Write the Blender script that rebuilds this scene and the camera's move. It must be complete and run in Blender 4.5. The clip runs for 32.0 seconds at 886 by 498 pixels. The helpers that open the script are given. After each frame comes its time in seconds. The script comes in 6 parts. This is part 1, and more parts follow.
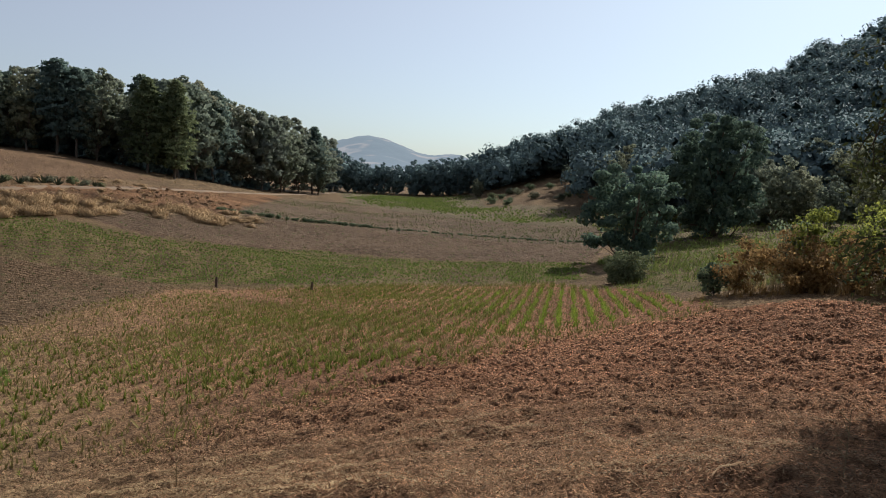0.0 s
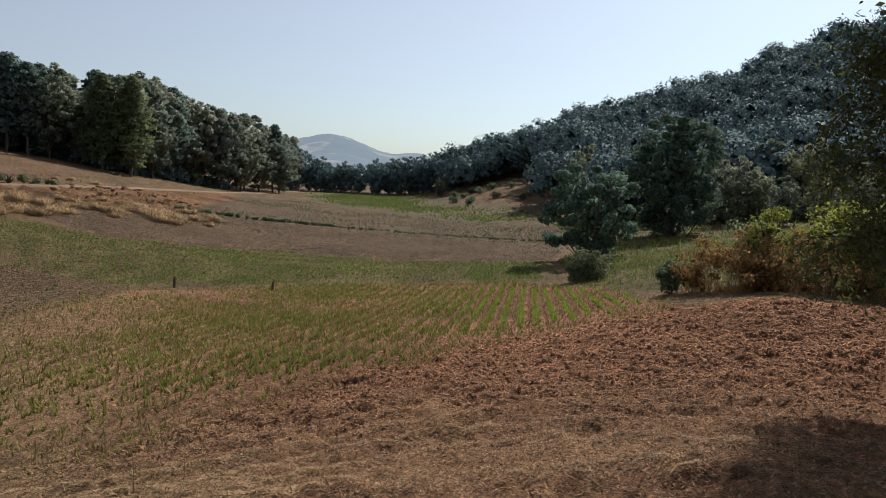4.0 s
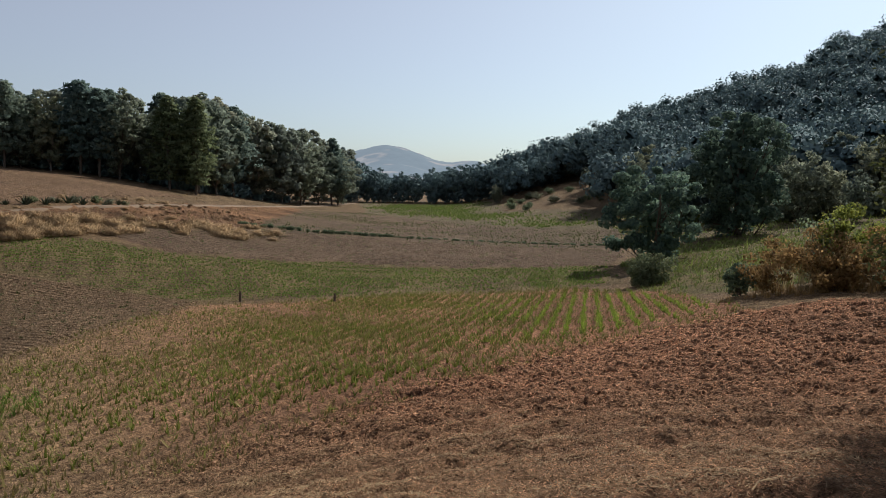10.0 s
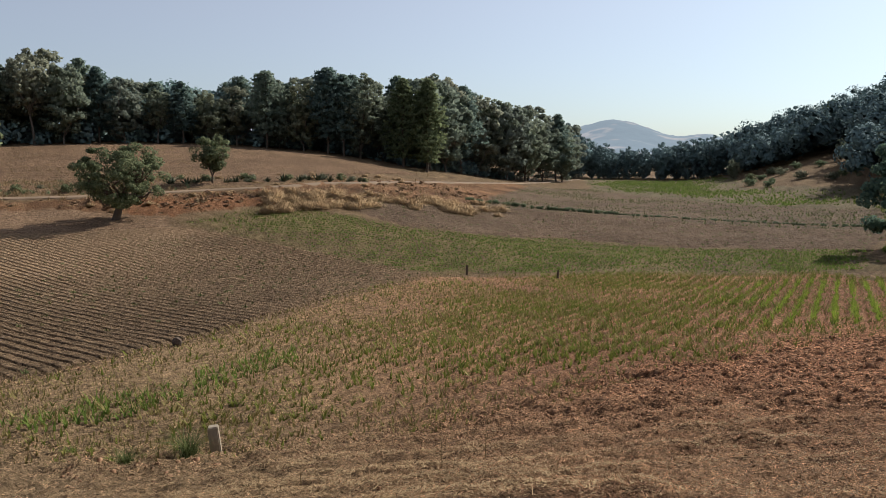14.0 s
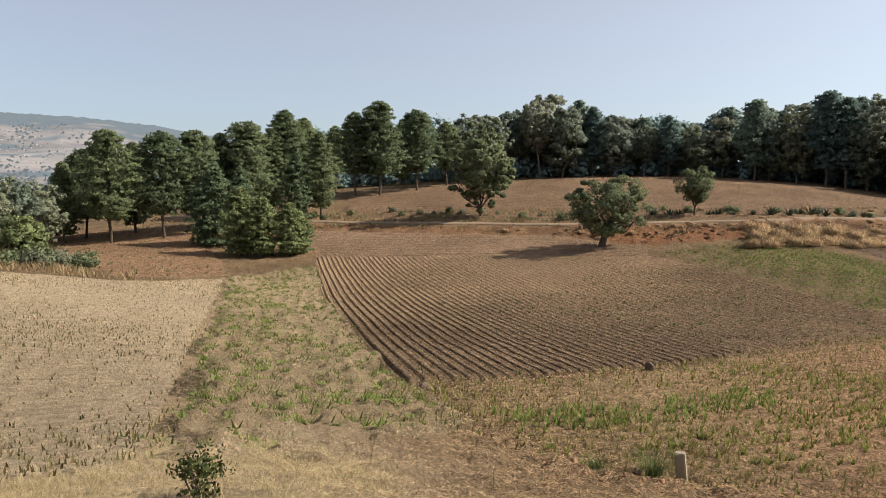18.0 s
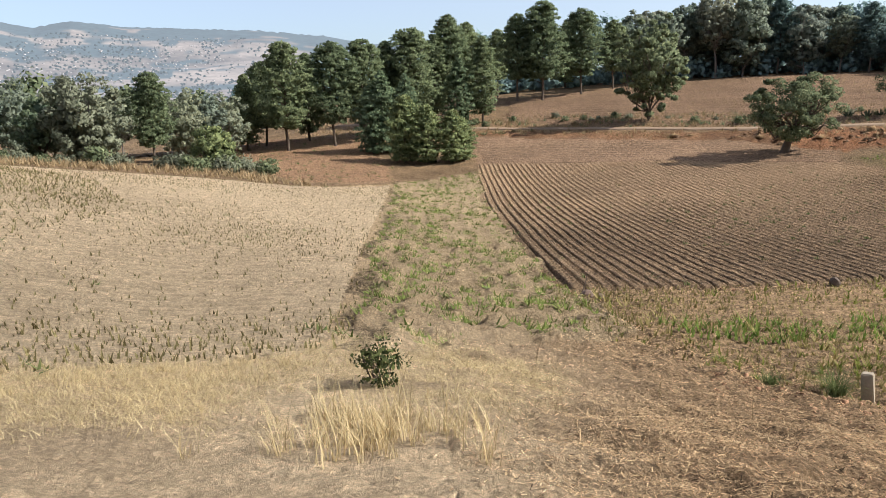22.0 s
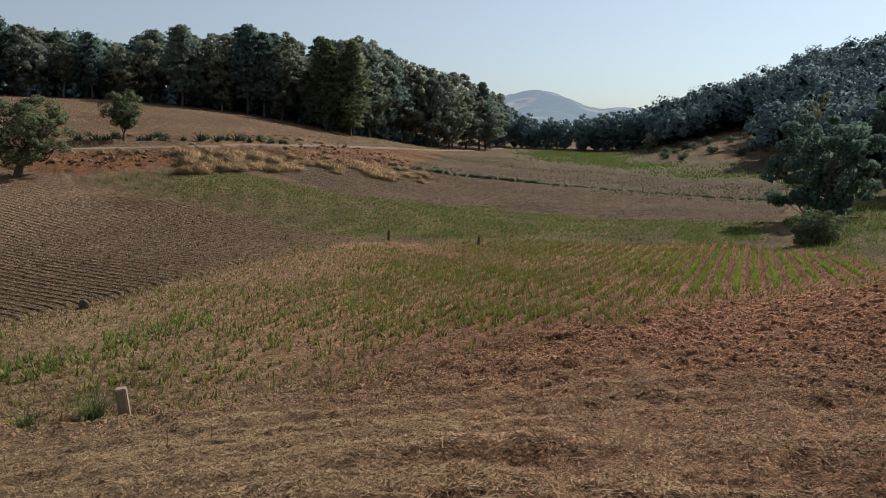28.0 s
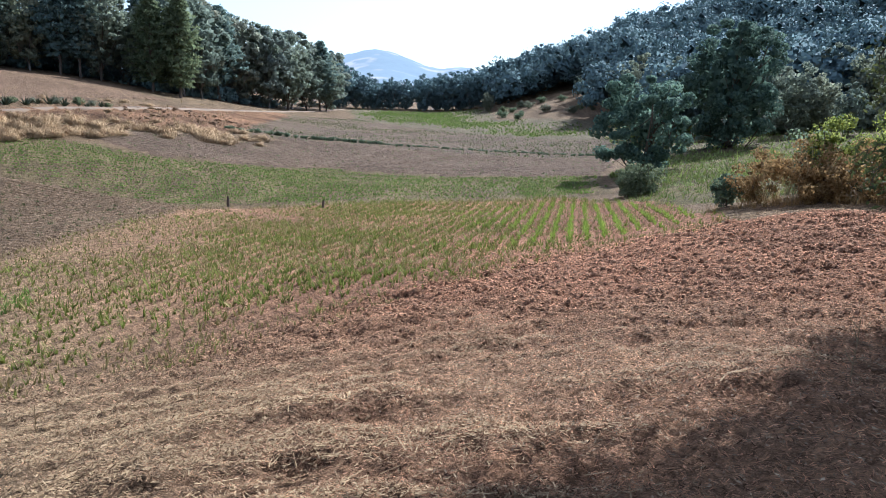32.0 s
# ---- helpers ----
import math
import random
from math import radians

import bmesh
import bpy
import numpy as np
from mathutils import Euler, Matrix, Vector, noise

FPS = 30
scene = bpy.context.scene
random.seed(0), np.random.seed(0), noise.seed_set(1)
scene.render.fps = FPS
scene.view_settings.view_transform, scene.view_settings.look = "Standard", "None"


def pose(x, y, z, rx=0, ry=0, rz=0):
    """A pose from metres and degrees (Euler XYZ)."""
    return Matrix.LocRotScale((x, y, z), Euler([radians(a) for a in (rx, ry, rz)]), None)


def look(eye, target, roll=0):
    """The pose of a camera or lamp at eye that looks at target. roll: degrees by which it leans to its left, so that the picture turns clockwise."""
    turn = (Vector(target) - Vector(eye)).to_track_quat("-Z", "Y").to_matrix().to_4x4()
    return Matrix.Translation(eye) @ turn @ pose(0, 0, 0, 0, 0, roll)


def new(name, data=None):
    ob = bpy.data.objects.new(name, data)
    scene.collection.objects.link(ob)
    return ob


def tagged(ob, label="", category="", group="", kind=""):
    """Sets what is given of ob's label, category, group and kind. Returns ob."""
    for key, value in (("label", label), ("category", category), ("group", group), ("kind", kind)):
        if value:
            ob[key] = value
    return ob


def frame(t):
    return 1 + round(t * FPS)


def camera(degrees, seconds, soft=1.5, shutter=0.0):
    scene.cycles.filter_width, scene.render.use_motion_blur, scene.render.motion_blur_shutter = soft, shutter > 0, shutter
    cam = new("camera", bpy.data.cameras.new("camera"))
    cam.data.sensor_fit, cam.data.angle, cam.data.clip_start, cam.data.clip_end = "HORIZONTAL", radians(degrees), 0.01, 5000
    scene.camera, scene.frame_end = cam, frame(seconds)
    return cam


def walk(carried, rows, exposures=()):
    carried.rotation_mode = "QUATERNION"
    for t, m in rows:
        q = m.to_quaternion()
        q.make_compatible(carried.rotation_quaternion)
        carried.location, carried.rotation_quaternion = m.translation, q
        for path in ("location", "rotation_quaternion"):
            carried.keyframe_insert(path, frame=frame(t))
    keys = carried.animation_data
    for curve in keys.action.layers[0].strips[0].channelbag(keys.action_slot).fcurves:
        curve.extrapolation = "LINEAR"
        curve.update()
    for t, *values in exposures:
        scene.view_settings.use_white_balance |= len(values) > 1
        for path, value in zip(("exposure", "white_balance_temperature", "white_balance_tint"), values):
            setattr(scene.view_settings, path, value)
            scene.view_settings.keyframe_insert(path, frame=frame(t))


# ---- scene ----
cam = camera(62.7, 32.0, soft=0.45)
# seconds, eye, target, roll
PATH = [
    (0, (0.056, 0.032, 1.637), (0.0590, 2.0208, 1.4284), 2.88),
    (0.5, (0.060, 0.034, 1.639), (0.0978, 2.0230, 1.4305), 3.15),
    (1, (0.065, 0.005, 1.646), (0.0999, 1.9943, 1.4389), 2.64),
    (1.5, (0.066, 0.005, 1.645), (0.1046, 1.9947, 1.4431), 2.71),
    (2, (0.073, 0.024, 1.644), (0.1120, 2.0129, 1.4351), 2.49),
    (2.5, (0.071, 0.027, 1.640), (0.1585, 2.0144, 1.4373), 3.15),
    (3, (0.076, 0.039, 1.630), (0.1863, 2.0238, 1.4057), 3.63),
    (3.5, (0.065, 0.024, 1.642), (0.1833, 2.0103, 1.4367), 3.63),
    (5.5, (0.027, 0.074, 1.705), (0.0538, 2.0605, 1.4717), 0.62),
    (6, (0.013, 0.070, 1.690), (0.0371, 2.0495, 1.4053), 0.85),
    (6.5, (0.008, 0.081, 1.697), (0.0114, 2.0587, 1.3988), 1.21),
    (7, (0.010, 0.072, 1.705), (0.0117, 2.0550, 1.4409), 1.24),
    (7.5, (0.011, 0.063, 1.707), (0.0138, 2.0471, 1.4595), 1.42),
    (8, (0.012, 0.067, 1.705), (-0.0024, 2.0510, 1.4559), 1.57),
    (8.5, (0.005, 0.080, 1.700), (-0.0268, 2.0648, 1.4542), 1.17),
    (9, (0.003, 0.078, 1.704), (-0.0524, 2.0635, 1.4700), 0.79),
    (9.5, (0.004, 0.079, 1.700), (-0.0627, 2.0631, 1.4610), 1.49),
    (10, (0.015, 0.084, 1.708), (-0.0390, 2.0739, 1.5164), 0.95),
    (10.5, (-0.002, 0.059, 1.709), (-0.1497, 2.0440, 1.5153), 1.37),
    (11, (-0.017, 0.060, 1.713), (-0.2201, 2.0394, 1.5150), 1.62),
    (11.5, (-0.021, 0.065, 1.713), (-0.2806, 2.0385, 1.5203), 1.32),
    (12, (-0.031, 0.038, 1.717), (-0.3112, 2.0079, 1.5132), 1.23),
    (12.5, (-0.036, 0.041, 1.719), (-0.3401, 2.0069, 1.5149), 1.59),
    (13, (-0.059, 0.029, 1.710), (-0.4315, 1.9830, 1.5039), 2.13),
    (13.5, (-0.079, 0.045, 1.707), (-0.5383, 1.9773, 1.4748), 1.66),
    (14, (-0.074, 0.041, 1.705), (-0.7205, 1.9151, 1.4435), 0.21),
    (14.5, (-0.036, 0.008, 1.716), (-0.8927, 1.7964, 1.4591), -1.01),
    (16.5, (-0.016, -0.042, 1.612), (-1.3617, 1.4158, 1.3605), -1.56),
    (17, (-0.048, -0.049, 1.612), (-1.5247, 1.2801, 1.3823), -1.21),
    (17.5, (-0.022, -0.059, 1.618), (-1.5848, 1.1736, 1.4252), -0.61),
    (18, (-0.027, -0.079, 1.620), (-1.6713, 1.0464, 1.4434), 0.07),
    (18.5, (-0.041, -0.085, 1.614), (-1.7457, 0.9418, 1.4106), -0.96),
    (19, (-0.085, -0.112, 1.601), (-1.8270, 0.8367, 1.3483), -0.51),
    (19.5, (-0.124, -0.143, 1.603), (-1.9182, 0.6978, 1.3343), -0.12),
    (20, (-0.117, -0.151, 1.604), (-1.9312, 0.6407, 1.3180), 0.39),
    (20.5, (-0.082, -0.171, 1.607), (-2.0028, 0.3314, 1.3651), -1.35),
    (21, (-0.075, -0.175, 1.594), (-2.0153, 0.2285, 1.3272), -1.48),
    (21.5, (-0.056, -0.157, 1.593), (-1.9401, 0.3919, 1.2102), -1.42),
    (22, (-0.057, -0.161, 1.601), (-1.8748, 0.5587, 1.1774), -1.25),
    (22.5, (-0.060, -0.119, 1.605), (-1.8111, 0.7496, 1.1829), -1.09),
    (23, (-0.077, -0.089, 1.609), (-1.6827, 1.0258, 1.1868), -0.88),
    (23.5, (-0.041, -0.093, 1.623), (-1.4674, 1.2538, 1.2327), -0.80),
    (24, (-0.035, -0.008, 1.608), (-1.2202, 1.5587, 1.2327), -0.77),
    (24.5, (0.011, 0.043, 1.610), (-0.9623, 1.7467, 1.2198), -1.21),
    (25, (0.065, 0.073, 1.612), (-0.8281, 1.8280, 1.2602), -2.29),
    (25.5, (-0.002, 0.090, 1.612), (-0.6373, 1.9557, 1.2711), 0.26),
    (26, (-0.014, 0.059, 1.615), (-0.4548, 1.9813, 1.2819), 1.79),
    (26.5, (-0.017, 0.040, 1.615), (-0.3988, 1.9722, 1.2672), 3.76),
    (28.5, (0.008, 0.041, 1.640), (-0.4391, 1.9592, 1.2935), 1.71),
    (29, (0.028, 0.023, 1.636), (-0.3566, 1.9602, 1.3226), 2.04),
    (29.5, (0.045, 0.017, 1.628), (-0.2782, 1.9705, 1.3425), 2.18),
    (30, (0.055, 0.039, 1.634), (-0.2614, 1.9905, 1.3338), 1.54),
    (30.5, (0.054, 0.013, 1.645), (-0.1561, 1.9731, 1.3080), 2.04),
    (31, (0.061, 0.021, 1.628), (-0.0640, 1.9589, 1.1507), 1.40),
    (31.5, (0.058, 0.029, 1.624), (-0.0277, 1.9649, 1.1280), 1.73),
    (32, (0.060, 0.043, 1.618), (0.0420, 1.9948, 1.1813), 1.89),
]
EXPOSURES = [(0, 0.0, 6450, 10), (3.5, -0.02, 6450, 10), (6, 0.08, 6450, 10), (10, -0.08, 6400, 10), (13.5, -0.08, 6450, 10), (14.2, 0.24, 6450, 10), (17, 0.43, 6650, 10), (19, 0.66, 6800, 11), (21, 0.7, 6800, 12), (22, 0.86, 6250, 11), (23.2, 1.0, 5850, 10), (24.5, 0.77, 5800, 10), (25.5, 0.24, 6100, 10), (26.5, -0.08, 6300, 10), (30.5, -0.04, 6300, 10), (31.3, 0.82, 5550, 10), (32, 1.0, 5250, 10)]
walk(cam, [(t, look(eye, target, roll)) for t, eye, target, roll in PATH], EXPOSURES)

# ------------------------------------------------------------------ sun and sky
SUN_BEARING, SUN_HEIGHT = 33.0, 40.0
world = bpy.data.worlds.new("world")
scene.world = world
world.use_nodes = True
sky = world.node_tree.nodes.new("ShaderNodeTexSky")
sky.sky_type = "NISHITA"
sky.sun_disc = False
sky.sun_elevation, sky.sun_rotation = radians(SUN_HEIGHT), radians(SUN_BEARING)
sky.air_density, sky.dust_density, sky.ozone_density = 0.8, 1.5, 1.0
# dry haze, brightest towards the sun and dimmest at a right angle to it
haze = world.node_tree.nodes.new("ShaderNodeMix")
haze.data_type, haze.blend_type = "RGBA", "ADD"
haze.inputs["Factor"].default_value = 1.0
sight, facing, bend, thick = (world.node_tree.nodes.new(k) for k in ("ShaderNodeTexCoord", "ShaderNodeVectorMath", "ShaderNodeMath", "ShaderNodeMath"))
facing.operation = "DOT_PRODUCT"
facing.inputs[1].default_value = (math.sin(radians(SUN_BEARING)), math.cos(radians(SUN_BEARING)), 0)
bend.operation = thick.operation = "MULTIPLY_ADD"
bend.inputs[1].default_value, bend.inputs[2].default_value = 0.28, 0.24
thick.inputs[2].default_value = 0.65
veil = world.node_tree.nodes.new("ShaderNodeVectorMath")
veil.operation = "SCALE"
veil.inputs[0].default_value = (4.3, 3.75, 3.2)
world.node_tree.links.new(sight.outputs["Generated"], facing.inputs[0])
world.node_tree.links.new(facing.outputs["Value"], bend.inputs[0])
world.node_tree.links.new(bend.outputs[0], thick.inputs[0])
world.node_tree.links.new(facing.outputs["Value"], thick.inputs[1])
rise, thin, depth = (world.node_tree.nodes.new(k) for k in ("ShaderNodeSeparateXYZ", "ShaderNodeMapRange", "ShaderNodeMath"))
thin.interpolation_type, depth.operation = "SMOOTHSTEP", "MULTIPLY"
thin.inputs["From Min"].default_value, thin.inputs["From Max"].default_value = 0.16, 0.75
thin.inputs["To Min"].default_value, thin.inputs["To Max"].default_value = 1.0, 0.65
world.node_tree.links.new(sight.outputs["Generated"], rise.inputs[0])
world.node_tree.links.new(rise.outputs["Z"], thin.inputs["Value"])
world.node_tree.links.new(thick.outputs[0], depth.inputs[0])
world.node_tree.links.new(thin.outputs["Result"], depth.inputs[1])
world.node_tree.links.new(depth.outputs[0], veil.inputs["Scale"])
world.node_tree.links.new(veil.outputs[0], haze.inputs["B"])
world.node_tree.nodes["Background"].inputs["Strength"].default_value = 0.093
cool = world.node_tree.nodes.new("ShaderNodeMix")
cool.data_type, cool.blend_type = "RGBA", "MULTIPLY"
cool.inputs["Factor"].default_value = 1.0
cool.inputs["B"].default_value = (0.36, 0.58, 0.74, 1)
world.node_tree.links.new(sky.outputs[0], cool.inputs["A"])
world.node_tree.links.new(cool.outputs["Result"], haze.inputs["A"])
world.node_tree.links.new(haze.outputs["Result"], world.node_tree.nodes["Background"].inputs["Color"])
sun = new("sun", bpy.data.lights.new("sun", "SUN"))
sun.data.energy, sun.data.angle, sun.data.color = 4.5, radians(0.5), (1.0, 0.96, 0.9)
toward = Vector((math.sin(radians(SUN_BEARING)) * math.cos(radians(SUN_HEIGHT)), math.cos(radians(SUN_BEARING)) * math.cos(radians(SUN_HEIGHT)), math.sin(radians(SUN_HEIGHT))))
sun.matrix_basis = look(toward * 60, (0, 0, 0))

# ------------------------------------------------------------------ materials
def nodes_of(name):
    m = bpy.data.materials.new(name)
    m.use_nodes = True
    t = m.node_tree
    b = t.nodes["Principled BSDF"]
    b.inputs["Specular IOR Level"].default_value = 0.25
    return m, t, b


def noise_node(t, scale, detail=4.0, rough=0.6, coord="Object", twist=0.0):
    c = t.nodes.new("ShaderNodeTexCoord")
    n = t.nodes.new("ShaderNodeTexNoise")
    n.inputs["Scale"].default_value, n.inputs["Detail"].default_value, n.inputs["Roughness"].default_value = scale, detail, rough
    n.inputs["Distortion"].default_value = twist
    t.links.new(c.outputs[coord], n.inputs["Vector"])
    return n.outputs["Fac"]


def span(t, value, low, high, start=0.25, end=0.75):
    n = t.nodes.new("ShaderNodeMapRange")
    n.inputs["From Min"].default_value, n.inputs["From Max"].default_value = start, end
    n.inputs["To Min"].default_value, n.inputs["To Max"].default_value = low, high
    t.links.new(value, n.inputs["Value"])
    return n.outputs["Result"]


def times(t, a, b):
    n = t.nodes.new("ShaderNodeMath")
    n.operation = "MULTIPLY"
    t.links.new(a, n.inputs[0])
    t.links.new(b, n.inputs[1])
    return n.outputs[0]


def scaled(t, colour, value):
    n = t.nodes.new("ShaderNodeVectorMath")
    n.operation = "SCALE"
    t.links.new(colour, n.inputs[0])
    t.links.new(value, n.inputs["Scale"])
    return n.outputs[0]


def blend(t, value, a, b):
    n = t.nodes.new("ShaderNodeMix")
    n.data_type = "RGBA"
    n.inputs["A"].default_value, n.inputs["B"].default_value = (*a, 1), (*b, 1)
    t.links.new(value, n.inputs["Factor"])
    return n.outputs["Result"]


def bump(t, b, height, strength, distance):
    n = t.nodes.new("ShaderNodeBump")
    n.inputs["Strength"].default_value, n.inputs["Distance"].default_value = strength, distance
    t.links.new(height, n.inputs["Height"])
    t.links.new(n.outputs[0], b.inputs["Normal"])


def soil_material():
    m, t, b = nodes_of("field_soil")
    a = t.nodes.new("ShaderNodeAttribute")
    a.attribute_name = "tint"
    # noise contrast is pushed up to paint small shade between crumbs and lumps
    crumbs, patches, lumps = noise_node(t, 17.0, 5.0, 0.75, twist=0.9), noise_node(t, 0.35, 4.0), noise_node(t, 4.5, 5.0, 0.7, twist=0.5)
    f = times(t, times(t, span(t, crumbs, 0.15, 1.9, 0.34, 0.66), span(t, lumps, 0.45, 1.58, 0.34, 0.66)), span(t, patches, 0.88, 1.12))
    # pale sandy soil is more even than dark broken soil
    parts, even, ease = (t.nodes.new(k) for k in ("ShaderNodeSeparateColor", "ShaderNodeMapRange", "ShaderNodeMix"))
    even.inputs["From Min"].default_value, even.inputs["From Max"].default_value = 0.2, 0.3
    even.inputs["To Min"].default_value, even.inputs["To Max"].default_value = 1.0, 0.4
    t.links.new(a.outputs["Color"], parts.inputs[0])
    t.links.new(parts.outputs["Green"], even.inputs["Value"])
    t.links.new(even.outputs["Result"], ease.inputs["Factor"])
    ease.inputs["A"].default_value = 1.0
    t.links.new(f, ease.inputs["B"])
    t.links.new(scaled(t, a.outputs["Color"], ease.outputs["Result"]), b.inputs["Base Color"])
    b.inputs["Roughness"].default_value = 0.95
    b.inputs["Specular IOR Level"].default_value = 0.1
    bump(t, b, noise_node(t, 11.0, 8.0, 0.75, twist=0.9), 1.0, 0.28)
    return m


def leaf_material(name, dark, light, glow=0.35, rough=0.75, hue=0.0):
    """Foliage: leaf-to-leaf and tree-to-tree differences, and light that comes through the leaf."""
    m, t, b = nodes_of(name)
    g, o = t.nodes.new("ShaderNodeNewGeometry"), t.nodes.new("ShaderNodeObjectInfo")
    c = blend(t, g.outputs["Random Per Island"], dark, light)
    mr = t.nodes.new("ShaderNodeMapRange")
    mr.inputs["To Min"].default_value, mr.inputs["To Max"].default_value = 0.85, 1.15
    t.links.new(o.outputs["Random"], mr.inputs["Value"])
    c = scaled(t, c, times(t, mr.outputs[0], span(t, noise_node(t, 0.7, 3.0), 0.8, 1.2)))
    warm = t.nodes.new("ShaderNodeMix")
    warm.data_type, warm.blend_type = "RGBA", "MULTIPLY"
    warm.inputs["B"].default_value = (1.16, 0.97, 0.8, 1)
    some = t.nodes.new("ShaderNodeMath")
    some.operation = "MULTIPLY"
    some.inputs[1].default_value = hue
    t.links.new(o.outputs["Random"], some.inputs[0])
    t.links.new(some.outputs[0], warm.inputs["Factor"])
    t.links.new(c, warm.inputs["A"])
    c = warm.outputs["Result"]
    t.links.new(c, b.inputs["Base Color"])
    b.inputs["Roughness"].default_value = rough
    b.inputs["Specular IOR Level"].default_value = 0.06
    tr, mix = t.nodes.new("ShaderNodeBsdfTranslucent"), t.nodes.new("ShaderNodeMixShader")
    t.links.new(c, tr.inputs["Color"])
    mix.inputs[0].default_value = glow
    t.links.new(b.outputs[0], mix.inputs[1])
    t.links.new(tr.outputs[0], mix.inputs[2])
    t.links.new(mix.outputs[0], t.nodes["Material Output"].inputs["Surface"])
    return m


def rough_material(name, dark, light, scale, relief=0.5, depth=0.02):
    m, t, b = nodes_of(name)
    f = noise_node(t, scale, 6.0, 0.65)
    g = noise_node(t, scale * 0.12, 3.0)
    c = scaled(t, blend(t, f, dark, light), span(t, g, 0.75, 1.25))
    t.links.new(c, b.inputs["Base Color"])
    b.inputs["Roughness"].default_value = 0.9
    bump(t, b, noise_node(t, scale * 1.7, 6.0, 0.7), relief, depth)
    return m


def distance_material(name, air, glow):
    """Far land with haze added as emission: its own colours and a painted-in glow of the air."""
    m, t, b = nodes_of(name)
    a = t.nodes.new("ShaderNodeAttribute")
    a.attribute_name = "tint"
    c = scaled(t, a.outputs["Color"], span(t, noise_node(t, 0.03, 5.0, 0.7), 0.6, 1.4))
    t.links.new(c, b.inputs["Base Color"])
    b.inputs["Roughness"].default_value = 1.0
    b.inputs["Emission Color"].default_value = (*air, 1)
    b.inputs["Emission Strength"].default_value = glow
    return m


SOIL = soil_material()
CLOD = leaf_material("soil_clods", (0.17, 0.09, 0.05), (0.38, 0.215, 0.125), 0.0, 0.95)
STUBBLE = leaf_material("maize_stubble", (0.13, 0.1, 0.04), (0.3, 0.25, 0.11), 0.3)
BARK = rough_material("bark", (0.05, 0.035, 0.025), (0.16, 0.12, 0.085), 9.0, 0.9, 0.05)
GREY_BARK = rough_material("grey_bark", (0.09, 0.075, 0.06), (0.24, 0.2, 0.165), 8.0, 0.8, 0.04)
# distance haze is painted into this leaf colour: lighter and bluer than leaves
HAZED_WOOD_LEAF = leaf_material("hazed_inner_wood_leaves", (0.161, 0.235, 0.228), (0.323, 0.43, 0.389), 0.45)
PINE_LEAF = leaf_material("pine_needles", (0.105, 0.138, 0.075), (0.269, 0.319, 0.169), 0.55, hue=0.4)
# far pine needles and wood oaks, paled and blued to hold the haze
HAZED_PINE_LEAF = leaf_material("hazed_pine_needles", (0.111, 0.169, 0.156), (0.257, 0.344, 0.288), 0.55, hue=0.8)
HAZED_OAK_LEAF = leaf_material("hazed_oak_leaves", (0.152, 0.194, 0.156), (0.316, 0.369, 0.275), 0.55, hue=0.8)
BUSHY_LEAF = leaf_material("young_pine_needles", (0.11, 0.144, 0.066), (0.308, 0.333, 0.143), 0.4)
# some blue of the haze is mixed into the valley oaks' colour
VALLEY_LEAF = leaf_material("valley_oak_leaves", (0.078, 0.127, 0.0997), (0.187, 0.26, 0.173), 0.48)
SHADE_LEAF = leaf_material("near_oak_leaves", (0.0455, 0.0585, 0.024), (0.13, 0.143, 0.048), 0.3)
STRIP_WEED = leaf_material("strip_weeds", (0.115, 0.143, 0.035), (0.267, 0.307, 0.084), 0.3)
SILVER_LEAF = leaf_material("silver_oak_leaves", (0.134, 0.143, 0.0944), (0.261, 0.269, 0.176), 0.4)
OLIVE_LEAF = leaf_material("olive_oak_leaves", (0.096, 0.124, 0.065), (0.252, 0.273, 0.143), 0.4)
YOUNG_FIR = leaf_material("young_fir_needles", (0.078, 0.115, 0.065), (0.221, 0.27, 0.143), 0.35)
# grey-green oak leaves with the wood's haze coloured in
HAZED_GREY_LEAF = leaf_material("hazed_grey_oak_leaves", (0.164, 0.2, 0.169), (0.339, 0.381, 0.306), 0.55, hue=0.8)
DARK_LEAF = leaf_material("dark_leaves", (0.09, 0.126, 0.084), (0.228, 0.276, 0.15), 0.5)
BUSH_LEAF = leaf_material("bush_leaves", (0.12, 0.156, 0.033), (0.408, 0.42, 0.0935), 0.58)
TUSSOCK = leaf_material("tussock_grass", (0.3, 0.195, 0.1), (0.6, 0.42, 0.235), 0.3)
RUST_LEAF = leaf_material("rusty_dry_leaves", (0.23, 0.137, 0.0553), (0.46, 0.294, 0.123), 0.5)
# the hill's haze is put into this leaf colour as pale blue
HAZED_HILL_LEAF = leaf_material("hazed_hill_oak_leaves", (0.127, 0.19, 0.195), (0.18, 0.252, 0.249), 0.15)
CORN_LEAF = leaf_material("maize_leaves", (0.12, 0.145, 0.026), (0.32, 0.33, 0.078), 0.45)
GREEN_CROP = leaf_material("young_green_crop", (0.0952, 0.144, 0.03), (0.235, 0.299, 0.07), 0.4)
BRIGHT_CROP = leaf_material("bright_maize_leaves", (0.16, 0.23, 0.028), (0.4, 0.49, 0.085), 0.45)
DRY_CROP = leaf_material("withered_maize", (0.16, 0.125, 0.045), (0.36, 0.29, 0.12), 0.35)
WEED_LEAF = leaf_material("weeds", (0.075, 0.1, 0.03), (0.2, 0.22, 0.085), 0.3)
DRY_GRASS = leaf_material("dry_grass", (0.33, 0.24, 0.114), (0.649, 0.516, 0.288), 0.35)
BANK_GRASS = leaf_material("bank_grass", (0.22, 0.15, 0.075), (0.46, 0.34, 0.19), 0.3)
